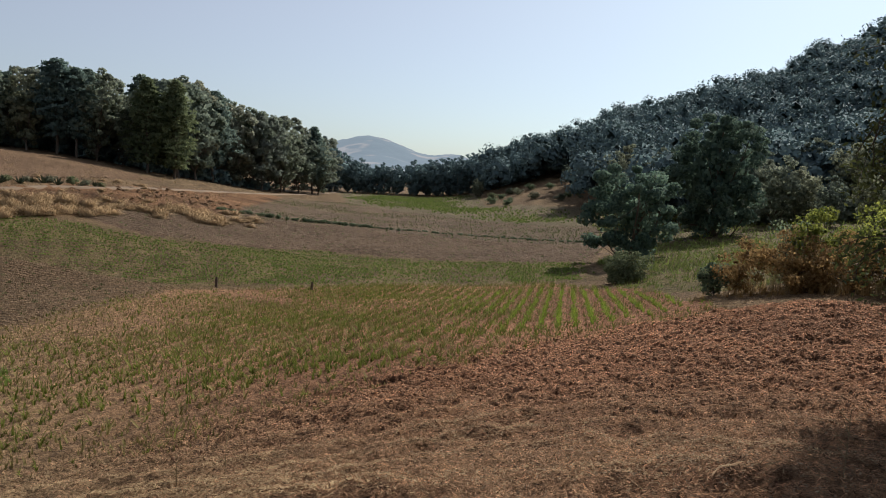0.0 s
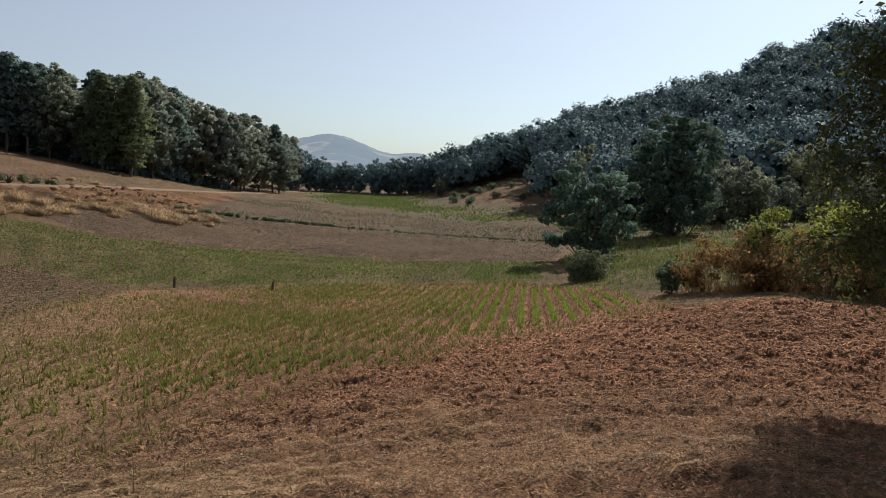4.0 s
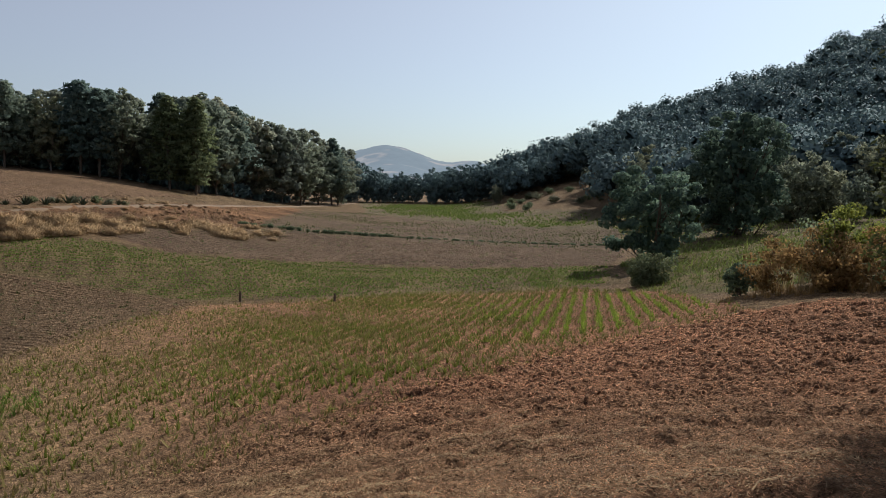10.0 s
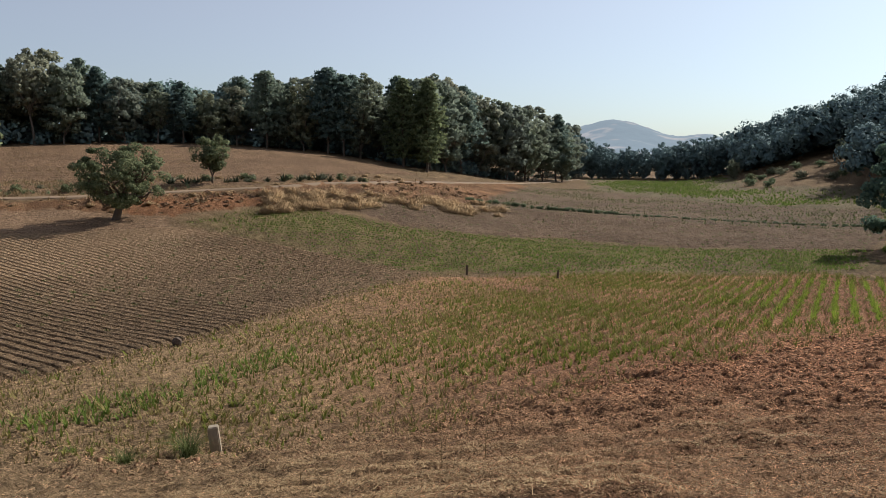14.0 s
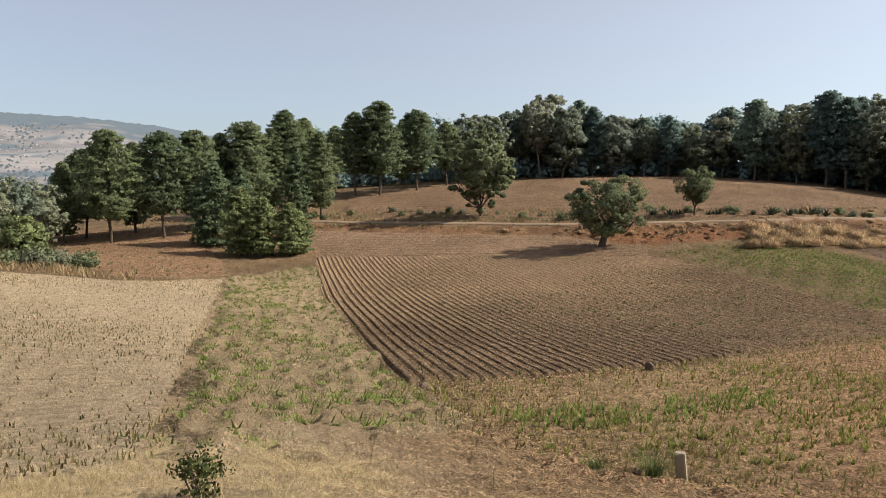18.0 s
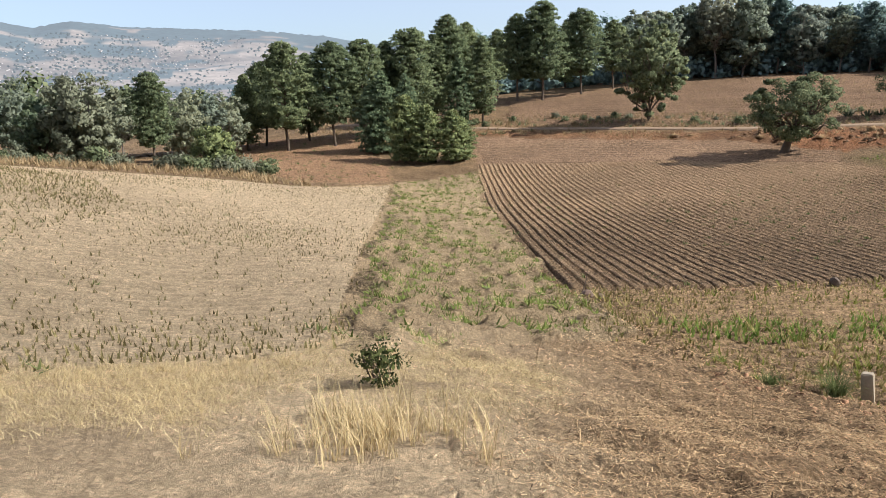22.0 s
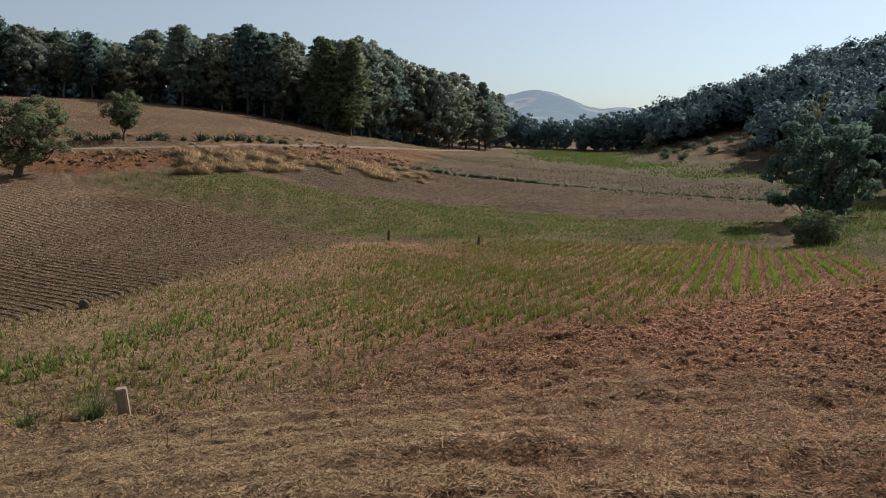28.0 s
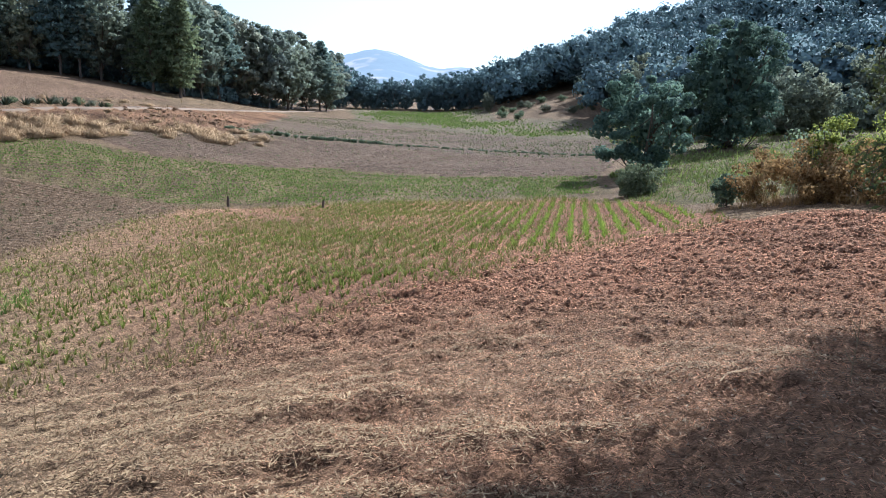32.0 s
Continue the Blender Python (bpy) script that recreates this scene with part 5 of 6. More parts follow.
def clods():
    """Loose lumps of earth on the ploughed ground."""
    rng = np.random.default_rng(95)
    box = np.array([(x, y, z) for z in (-0.4, 0.4) for x, y in ((-0.5, -0.5), (0.5, -0.5), (0.5, 0.5), (-0.5, 0.5))], float)
    faces = np.array([(4, 5, 6, 7), (0, 1, 5, 4), (1, 2, 6, 5), (2, 3, 7, 6), (3, 0, 4, 7)])
    dark = []
    for k in range(6):
        lump = box * (1.1, rng.uniform(0.7, 1.1), rng.uniform(0.4, 0.6)) * np.where(box[:, 2:] > 0, 0.62, 1.0) + rng.normal(size=(8, 3)) * 0.09
        n = 9500
        az, r = np.radians(np.where(rng.uniform(size=n) < 0.65, rng.uniform(-30, 36, n), rng.uniform(-112, 0, n))), 4.0 + 22 * rng.uniform(size=n) ** 0.85
        x, y = r * np.sin(az), r * np.cos(az)
        rough = 0.12 * clouds(x, y, 1.2, 36) + 0.45 + 0.5 * smooth(-14, 5, np.degrees(az)) - 0.35 * within(CORN, x, y) - 0.5 * within(STRIPED, x, y)
        keep = rng.uniform(size=n) < rough * (0.2 + 0.8 * smooth(7, 11, r))
        x, y, r = x[keep], y[keep], r[keep]
        size = rng.uniform(0.014, 0.034, len(x)) * (1 + 0.7 * (rng.uniform(size=len(x)) < 0.12)) * (0.7 + 0.05 * r)
        made = lambda m: planted(lump, faces, np.stack([x[m], y[m], ground_z(x[m], y[m]) + size[m] * 0.2], 1), rng.uniform(0, 6.28, m.sum()), size[m])
        dark.append(made(np.ones(len(x), bool)))
    v, f = joined(dark)
    tint = np.repeat(ground_look(v[::8, 0], v[::8, 1])[0] * rng.uniform(0.85, 1.6, (len(v) // 8, 1)), 8, axis=0)
    tagged(new("soil_clods", mesh_of("soil_clods", v, f, SOIL, tint)), "dry brown clods on the ploughed soil", "soil", kind="stuff")


def chaff():
    """Short rootlets, stalk ends and crumbs of earth that cover the ploughed ground."""
    rng = np.random.default_rng(94)
    n = 300000
    az, r = np.radians(rng.uniform(-72, 35, n)), 3.2 + 21 * rng.uniform(size=n) ** 1.15
    x, y = r * np.sin(az), r * np.cos(az)
    k = ~within(STRIPED, x, y) & ~within(STRIP, x, y) & (rng.uniform(size=n) < np.where(within(CORN, x, y), 0.35 + 0.35 * smooth(2.5, 0.3, beside(NEAR_EDGE, x, y)), 0.75) * smooth(-74, -45, np.degrees(az)))
    x, y, r = x[k], y[k], r[k]
    n = len(x)
    a, l = rng.normal(0.0, 0.75, n) + np.arctan2(-x, y), rng.uniform(0.022, 0.06, n) * (0.42 + 0.065 * r)
    w = l * rng.uniform(0.14, 0.28, n) * (1 + 0.5 * smooth(8, 14, r))
    z = ground_z(x, y)
    dx, dy = np.cos(a) * l / 2, np.sin(a) * l / 2
    z0, z1 = np.maximum(z, ground_z(x - dx, y - dy)) + rng.uniform(0.008, 0.04, n), np.maximum(z, ground_z(x + dx, y + dy)) + rng.uniform(0.008, 0.04, n)
    ox, oy = -np.sin(a) * w * 0.5, np.cos(a) * w * 0.5
    v = np.stack([np.stack([x - dx - ox, y - dy - oy, z0], 1), np.stack([x + dx - ox, y + dy - oy, z1], 1), np.stack([x + dx + ox, y + dy + oy, z1 + 0.15 * w], 1), np.stack([x - dx + ox, y - dy + oy, z0 - 0.1 * w], 1)], 1)
    tagged(new("earthy_chaff", mesh_of("earthy_chaff", v.reshape(-1, 3), np.arange(4 * n).reshape(-1, 4), SOIL, np.repeat(ground_look(x, y)[0] * (rng.uniform(0.4, 2.3, n) + 0.35 * smooth(8, 13, r))[:, None], 4, axis=0))), "reddish-brown rootlets and chaff over the ploughed soil", "soil", kind="stuff")


straw_cover()
chaff()
leaf_litter()
clods()
rng = np.random.default_rng(93)
n = 1500
az, r = np.radians(rng.uniform(-112, -66, n)), rng.uniform(6.6, 10.2, n)
x, y = r * np.sin(az), r * np.cos(az)
k = clouds(x, y, 1.6, 33) + rng.normal(size=n) * 0.4 > 0.05 + 0.5 * np.abs(r - 8.4)
dry_grass("verge_grass", "blond dry grass along the edge of the stubble field", x[k][::2], y[k][::2], 0.14, 14, width=0.006)
n = 14000
az, r = np.radians(rng.uniform(-114, -60, n)), rng.uniform(5.4, 10.2, n)
x, y = r * np.sin(az), r * np.cos(az)
k = 0.5 * clouds(x, y, 1.2, 40) + rng.normal(size=n) * 0.4 > 0.4 * np.abs(r - 7.9) - 0.4
mat_grass = blades(rng, 5, 0.13, 1.6, 0.006, 0.14, 2)
crop("matted_grass", "flattened blond dry grass at the stubble's edge", DRY_GRASS, rng, mat_grass, x[k], y[k], 0.6, 1.2, "grass")
n = 900
x, y = rng.uniform(-7, -3.6, n), rng.uniform(-0.5, 2.6, n)
k = (np.hypot(x + 4.95, y - 1.15) < 0.5 + rng.normal(size=n) * 0.25) & (np.hypot(x, y) > 4.1)
dry_grass("corner_grass", "tall blond dry grass clump at the field corner", x[k][:80], y[k][:80], 0.32, 14, width=0.008, seed=2)
# lumps of red earth on the broken bank
n = 2600
x, y = rng.uniform(-62, -20, n), rng.uniform(46, 104, n)
k = within(BANK, x, y) & (clouds(x, y, 5.0, 42) + 0.5 * rng.normal(size=n) > 0.0)
x, y = x[k], y[k]
lump = LUMP_V * (1, 0.75, 0.45) + rng.normal(size=LUMP_V.shape) * 0.1
v, f = planted(lump, LUMP_F, np.stack([x, y, ground_z(x, y) + 0.02], 1), rng.uniform(0, 6.28, len(x)), rng.uniform(0.1, 0.4, len(x)))
tint = np.repeat(np.array([(0.29, 0.18, 0.105)]) * rng.uniform(0.7, 1.25, (len(x), 1)), len(LUMP_V), axis=0)
tagged(new("bank_earth", mesh_of("bank_earth", v, f, SOIL, tint)), "broken lumps of red-brown earth on the bank", "soil", kind="stuff")
n = 5000
x, y = rng.uniform(-106, -44, n), rng.uniform(44, 120, n)
k = within(UPPER, x, y) & (clouds(x, y, 8.0, 43) + 0.5 * rng.normal(size=n) > 0.15)
dry_grass("field_grass", "thin dry grass on the bare upper field", x[k], y[k], 0.3, 5, BANK_GRASS, 0.6, 1.3, 0.06, 6)
# rough grass on banks and verges
n = 22000
x, y = rng.uniform(-112, -20, n), rng.uniform(5, 125, n)
d = beside(TRACK, x, y)
k = (d > 1.0) & (d < 10) & (clouds(x, y, 4.0, 34) + rng.normal(size=n) * 0.4 > 0.1) & ~within(STRIPED, x, y) & ~within(BAND, x, y) & ((np.degrees(np.arctan2(x, y)) < -37) | (rng.uniform(size=n) < 0.12))
dry_grass("bank_grass", "dry tan grass on the bank beside the track", x[k], y[k], 0.5, 7, BANK_GRASS, low=0.5, high=1.3, width=0.05, seed=3)
n = 1500
az = rng.uniform(-66, -38, n)
r = np.interp(az, [-66, -60, -46, -38], [95, 93, 85, 87]) + rng.uniform(-5, 7, n)
x, y = r * np.sin(np.radians(az)), r * np.cos(np.radians(az))
k = (beside(TRACK, x, y) > 1.0) & (clouds(x, y, 3.0, 67) + rng.normal(size=n) * 0.4 > 0)
dry_grass("brush", "dry grey-tan brush on the broken ground below the pines", x[k], y[k], 0.55, 12, BANK_GRASS, 0.5, 1.3, 0.045, 8)
dry_grass("brush", "dull olive low brush on the broken ground below the pines", x[k][::3] + 0.7, y[k][::3], 0.5, 14, OLIVE_LEAF, 0.5, 1.2, 0.06, 9)
n = 900
az, r = np.radians(rng.uniform(-112, -76, n)), rng.uniform(49, 60, n)
x, y = r * np.sin(az), r * np.cos(az)
k = ~within(PALE, x, y) & ~within(SMALL, x, y) & (clouds(x, y, 3.0, 35) > -0.2)
dry_grass("hedge_grass", "tall dry grass and weeds behind the stubble field", x[k], y[k], 0.6, 7, BANK_GRASS, low=0.5, high=1.3, width=0.05, seed=4)


def lump(rng):
    """A broken clod of soil, part sunk in the ground."""
    a = np.arange(5) * 2 * np.pi / 5 + rng.uniform(-0.35, 0.35, 5)
    out, up = rng.uniform(0.38, 0.6, 5), rng.uniform(0.1, 0.26, 5)
    low = np.stack([out * np.cos(a), 0.75 * out * np.sin(a), np.full(5, -0.25)], 1)
    high = np.stack([0.72 * out * np.cos(a + 0.3), 0.55 * out * np.sin(a + 0.3), up], 1)
    tip = np.array([[rng.uniform(-0.15, 0.15), rng.uniform(-0.1, 0.1), 0.31]])
    i = np.arange(5)
    j = (i + 1) % 5
    f = np.concatenate([np.stack([i, j, j + 5], 1), np.stack([i, j + 5, i + 5], 1), np.stack([i + 5, j + 5, 10 + 0 * i], 1)])
    return np.concatenate([low, high, tip]), f


# clods on the ploughed slope before the maize
rng = np.random.default_rng(97)
for k in range(4):
    r, a = np.sqrt(rng.uniform(5.0**2, 23.0**2, 11000)), np.radians(rng.uniform(-48, 42, 11000))
    x, y = r * np.sin(a), r * np.cos(a)
    soil = within(CORN, x, y)
    pick = rng.uniform(size=len(x)) < np.where(soil, 0.3, 1.0) * (0.25 + 0.75 * smooth(7, 12, r)) * np.clip(0.75 + 0.6 * clouds(x, y, 1.2, 95), 0.2, 1) * ~within(STRIP, x, y) * ~within(STRIPED, x, y)
    x, y = x[pick], y[pick]
    size = (0.03 + 0.085 * rng.uniform(size=len(x)) ** 2.5) * (0.5 + 0.95 * smooth(6, 15, np.hypot(x, y)))
    v, f = planted(*lump(rng), np.stack([x, y, ground_z(x, y)], 1), rng.uniform(0, 6.28, len(x)), size * np.where(within(CORN, x, y), 0.6, 1.0))
    tagged(new("soil_clods", mesh_of("soil_clods", v, f, CLOD)), "broken reddish-brown clods on the ploughed slope", "soil", kind="stuff")

# ------------------------------------------------------------------ small things of the fields
def bunch(seed, high, wide, count, width):
    rng = np.random.default_rng(seed)
    v, f = blades(rng, count, high, 1.5, width, wide, 3)
    return mesh_of("grass_blades", v, f, TUSSOCK, facing=v * (1.0, 1.0, 0.8) + (0, 0, 0.1))


BUNCHES = [bunch(101, 0.62, 0.55, 420, 0.035), bunch(102, 0.56, 0.65, 440, 0.035), bunch(103, 0.7, 0.45, 400, 0.035)]
rng = np.random.default_rng(104)
grown_there = []
for k in range(420):
    az = rng.uniform(-33, -14.5)
    line = rng.integers(0, 4)
    r = np.interp(az, [-33, -31, -24, -15], [65, 66, 71, 79]) + (0, 3.4, 6.4, 9.6)[line] + 0.9 * math.sin(az * 2.2 + line * 2) + rng.normal() * 0.35
    if math.sin(az * 1.7 + line * 1.9) < -0.55:
        continue
    x, y = polar(az, r)
    if beside(TRACK, np.array(x), np.array(y)) < 2.2 or any(math.hypot(x - p, y - q) < 1.25 for p, q in grown_there):
        continue
    grown_there.append((x, y))
    ob = new("bunch_grass", BUNCHES[k % 3])
    ob.matrix_basis = Matrix.Translation((x, y, float(ground_z(x, y)) - 0.04)) @ pose(0, 0, 0, 0, 0, rng.uniform(0, 360)) @ Matrix.Scale(rng.uniform(1.0, 1.9), 4)
    tagged(ob, "thick tussock of tan dry grass on the bank", "grass", "tussocks on the bank")


def shrub(name, label, x, y, high, wide, count, leaf_size, material, seed, category="shrub", turn=0.0, core=0.6):
    return stand(name, oak_meshes(seed, high, wide, count, leaf_size, 0.0, material, BARK, 0.0, max(24, int(wide * 30)), 0.02, 0.3, singly=True, core=core), x, y, label, category, turn=turn)


for k in range(120):
    az = rng.uniform(-62, -22)
    line = np.interp(az, [-66, -56, -49, -45, -37, -30, -22], [78, 73, 76, 80.5, 86, 93, 103])
    x, y = polar(az, line - rng.uniform(1.5, 11) if k % 4 else line + rng.uniform(2, 5))
    if beside(TRACK, np.array(x), np.array(y)) < 1.3 or within(STRIPED, np.array(x), np.array(y)) or within(BAND, np.array(x), np.array(y)):
        continue
    ob = new("bunch_grass", BUNCHES[k % 3])
    ob.matrix_basis = Matrix.Translation((x, y, float(ground_z(x, y)) - 0.04)) @ pose(0, 0, 0, 0, 0, rng.uniform(0, 360)) @ Matrix.Scale(rng.uniform(0.4, 0.95), 4)
    tagged(ob, "rough tussock of dry grass along the track", "grass", "tussocks along the track")
# the thicket at the edge of the ploughed ground
for x, y, h, w, n, s, m, label in (
    (11.3, 26.6, 2.0, 1.2, 3900, 0.085, RUST_LEAF, "rust-brown dry scrub in the thicket"),
    (12.4, 25.2, 2.4, 1.4, 5400, 0.085, RUST_LEAF, "tall rust-brown dry scrub in the thicket"),
    (13.4, 25.6, 3.0, 1.3, 4680, 0.1, BUSH_LEAF, "yellow-green leafy shrub in the thicket"),
    (10.6, 27.6, 1.3, 0.7, 1400, 0.12, DARK_LEAF, "small dark green shrub at the thicket's end"),
    (13.4, 23.2, 2.0, 1.4, 5400, 0.085, RUST_LEAF, "tangled brown scrub with dry stems"),
    (14.9, 24.2, 3.2, 1.5, 4940, 0.1, BUSH_LEAF, "tall yellow-green shrub among dry scrub"),
    (13.0, 26.6, 2.6, 1.2, 2600, 0.14, DARK_LEAF, "dark green shrub behind the dry scrub"),
    (15.0, 22.4, 2.4, 1.5, 4940, 0.1, BUSH_LEAF, "leafy shrub with drooping tips in the thicket"),
    (16.4, 23.4, 3.3, 1.7, 4940, 0.1, BUSH_LEAF, "tall leafy shrub in the thicket"),
    (14.2, 21.4, 1.3, 1.1, 3300, 0.085, RUST_LEAF, "low brown dry scrub before the thicket"),
    (12.0, 24.0, 1.1, 0.9, 2700, 0.085, RUST_LEAF, "low brown dry scrub before the thicket")):
    shrub("thicket_shrub", label, x, y, h, w, n, s, m, int(x * 100 + y), turn=x * 50, core=0.25)
rng = np.random.default_rng(15)
n = 260
x, y = rng.uniform(9.5, 15, n), rng.uniform(19, 27, n)
k = np.abs((x - 10.4) * 0.78 + (y - 26.5) * 0.62) < 1.1
dry_grass("thicket_stems", "tall thin dry stems standing in the thicket", x[k][::2] + 0.6, y[k][::2] + 0.5, 1.5, 10, DRY_GRASS, 0.7, 1.3, 0.016, 7)
dry_grass("thicket_grass", "rust and tan dry grass at the thicket's foot", x[k], y[k], 0.6, 14, RUST_LEAF, 0.6, 1.2, 0.015, 5)
bough((12.4, 8.6, 4.8), (5.0, 8.9, 5.9), 0.62, 26000, 11)
bough((12.4, 10.4, 5.2), (7.6, 10.2, 6.0), 0.75, 26000, 12)
bough((12.9, 12.4, 4.9), (8.4, 12.4, 6.2), 0.8, 26000, 13)
drooping_limb(6.9, 9.3, 3.0, (-0.8, -0.05, -0.1), 1.25, 1)
drooping_limb(7.0, 9.6, 2.3, (-0.8, 0.0, -0.1), 1.25, 2)
drooping_limb(6.6, 9.0, 1.75, (-0.8, 0.05, -0.05), 1.25, 3)
drooping_limb(7.0, 9.4, 3.7, (-0.8, 0.1, -0.15), 1.25, 4)
drooping_limb(6.5, 8.8, 1.3, (-0.75, 0.1, 0.0), 1.25, 5)
x, y = polar(14.7, 45)
shrub("field_bush", "low grey-brown bush beside the valley oak", x, y, 1.9, 1.5, 4200, 0.12, OLIVE_LEAF, 211, core=0)
shrub("field_bush", "low dark bush beside the valley oak", x - 0.9, y - 0.4, 1.2, 0.9, 1900, 0.11, OLIVE_LEAF, 212, core=0)
shrub("corner_shrub", "small dark green shrub in the dry grass", -6.6, 1.75, 0.52, 0.27, 700, 0.04, SHADE_LEAF, 213, core=0)


def block(x0, y0, z0, x1, y1, z1, worn, seed):
    """A worn rectangular block."""
    rng = np.random.default_rng(seed)
    bm = bmesh.new()
    bmesh.ops.create_cube(bm, size=1.0)
    for v in bm.verts:
        v.co = (x0 + (v.co.x + 0.5) * (x1 - x0), y0 + (v.co.y + 0.5) * (y1 - y0), z0 + (v.co.z + 0.5) * (z1 - z0))
    bmesh.ops.bevel(bm, geom=bm.edges[:], offset=worn, segments=2, affect="EDGES")
    bmesh.ops.subdivide_edges(bm, edges=[e for e in bm.edges if e.calc_length() > 0.1], cuts=3, use_grid_fill=True)
    for v in bm.verts:
        v.co += Vector(rng.normal(size=3) * worn * 0.12)
    return bm


def mesh_bm(name, bm, material):
    me = bpy.data.meshes.new(name)
    bm.to_mesh(me)
    bm.free()
    me.materials.append(material)
    return me


def boundary_post():
    x, y = polar(-37.18, 10.8)
    ob = new("boundary_post", mesh_bm("boundary_post", block(-0.075, -0.06, -0.15, 0.075, 0.06, 0.5, 0.014, 3), CONCRETE))
    ob.matrix_basis = Matrix.Translation((x, y, float(ground_z(x, y)))) @ pose(0, 0, 0, 2, -5, 28)
    tagged(ob, "square whitish concrete boundary post leaning at the field edge", "post")


def field_stake(az, r, high):
    x, y = polar(az, r)
    rng = np.random.default_rng(int(r * 10))
    p = bent(rng, (0, 0, -0.2), (0.04, 0, 1), high + 0.2, 4, 0.03)
    ob = new("field_stake", mesh_of("field_stake", *tube(p, (0.085, 0.08, 0.08, 0.085, 0.05), 8), OLD_WOOD, None, True))
    ob.matrix_basis = Matrix.Translation((x, y, float(ground_z(x, y))))
    tagged(ob, "short dark wooden boundary stake between two fields", "stake", "boundary stakes")


def rock(name, label, x, y, wide, high, seed, material=STONE, category="stone", group=""):
    rng = np.random.default_rng(seed)
    bm = bmesh.new()
    bmesh.ops.create_icosphere(bm, subdivisions=2, radius=0.5)
    for v in bm.verts:
        k = 1 + 0.28 * noise.noise(v.co * 2.2 + Vector((seed, 0, 0))) + 0.1 * noise.noise(v.co * 6 + Vector((0, seed, 0)))
        v.co = Vector((v.co.x * wide * k, v.co.y * wide * 0.8 * k, v.co.z * high * k))
    ob = new(name, mesh_bm(name, bm, material))
    ob.matrix_basis = Matrix.Translation((x, y, float(ground_z(x, y)) + high * 0.3)) @ pose(0, 0, 0, 0, 0, seed * 40)
    return tagged(ob, label, category, group)


boundary_post()
field_stake(-17.2, 44.4, 0.62)
field_stake(-10.04, 43.9, 0.6)
x, y = polar(-39.65, 23.1)
rock("old_stump", "dark rounded stump at the furrows' edge", x, y, 0.36, 0.36, 4, OLD_WOOD, "stump")
x, y = polar(-57.45, 17.1)
rock("field_stone", "brown stone at the corner of the furrowed field", x, y, 0.34, 0.26, 6, group="stones at the corner")
rock("field_stone", "small brown stone at the corner of the furrowed field", x + 0.3, y + 0.2, 0.24, 0.2, 7, group="stones at the corner")
rng = np.random.default_rng(9)
ob = new("corner_stick", mesh_of("corner_stick", *tube(bent(rng, (0, 0, -0.05), (-0.25, 0.3, 1), 0.75, 5, 0.1), np.linspace(0.016, 0.006, 6), 6), OLD_WOOD, None, True))
ob.matrix_basis = Matrix.Translation((x - 0.35, y + 0.1, float(ground_z(x - 0.35, y + 0.1))))
tagged(ob, "crooked dry stick stuck in the field corner", "stick")


def tussock(az, r, high, count, material, label, seed):
    x, y = polar(az, r)
    rng = np.random.default_rng(seed)
    ob = new("grass_tussock", mesh_of("grass_tussock", *blades(rng, count, high, 0.85, 0.012, 0.12, 4), material))
    ob.matrix_basis = Matrix.Translation((x, y, float(ground_z(x, y)) - 0.02))
    tagged(ob, label, "grass", "tussocks by the post")


tussock(-39.3, 10.7, 0.5, 230, WEED_LEAF, "green-tipped grass tussock beside the concrete post", 301)
tussock(-43.75, 10.76, 0.3, 130, WEED_LEAF, "smaller grey-green grass tussock near the concrete post", 302)
tussock(-47.2, 11.8, 0.2, 60, GREEN_CROP, "small dark green weed near the post", 303)


def dry_stalk(az, r, high, seed):
    x, y = polar(az, r)
    rng = np.random.default_rng(seed)
    main = bent(rng, (0, 0, -0.03), (0.05, 0, 1), high, 6, 0.04)
    pieces = [tube(main, np.linspace(0.004, 0.002, 7), 5)]
    for k in range(4):
        s = main[2 + k % 4]
        pieces.append(tube(bent(rng, s, (rng.uniform(-1, 1), rng.uniform(-1, 1), 0.8), high * 0.22, 3, 0.1), np.linspace(0.004, 0.002, 4), 4))
    ob = new("dry_stalk", mesh_of("dry_stalk", *joined(pieces), BANK_GRASS, None, True))
    ob.matrix_basis = Matrix.Translation((x, y, float(ground_z(x, y))))
    tagged(ob, "thin dry weed stalk standing in the straw", "stalk", "dry stalks")


for az, r, h, s in ((-15.97, 7.9, 0.6, 1), (-19.5, 7.6, 0.4, 2), (-31.0, 7.2, 0.45, 3), (-34.2, 7.0, 0.4, 4), (-52.0, 8.5, 0.35, 5), (-62.0, 9.0, 0.4, 6), (-70.2, 9.2, 0.35, 7), (-45.0, 8.0, 0.3, 8), (30.8, 5.5, 0.5, 9)):
    dry_stalk(az, r, h, s)


def agave(seed):
    rng = np.random.default_rng(seed)
    vs, fs = [], []
    for k in range(26):
        a, tilt, l = k * 2.4, 0.25 + 0.95 * (k % 13) / 13, rng.uniform(0.9, 1.25)
        n = len(vs)
        for i, u in enumerate(np.linspace(0, 1, 5)):
            out, up = 0.1 + l * u * math.sin(tilt) , l * u * math.cos(tilt) + 0.1 * u * u
            w = 0.1 * (1 - u) ** 0.6 * (0.7 + 0.6 * math.sin(math.pi * min(1, u + 0.2)))
            c, s = math.cos(a), math.sin(a)
            vs += [(out * c - w * s, out * s + w * c, up + 0.03), (out * c, out * s, up - 0.02 * (1 - u)), (out * c + w * s, out * s - w * c, up + 0.03)]
        for i in range(4):
            b = n + 3 * i
            fs += [(b, b + 1, b + 4, b + 3), (b + 1, b + 2, b + 5, b + 4)]
    return mesh_of("agave", np.array(vs), np.array(fs), AGAVE_LEAF)


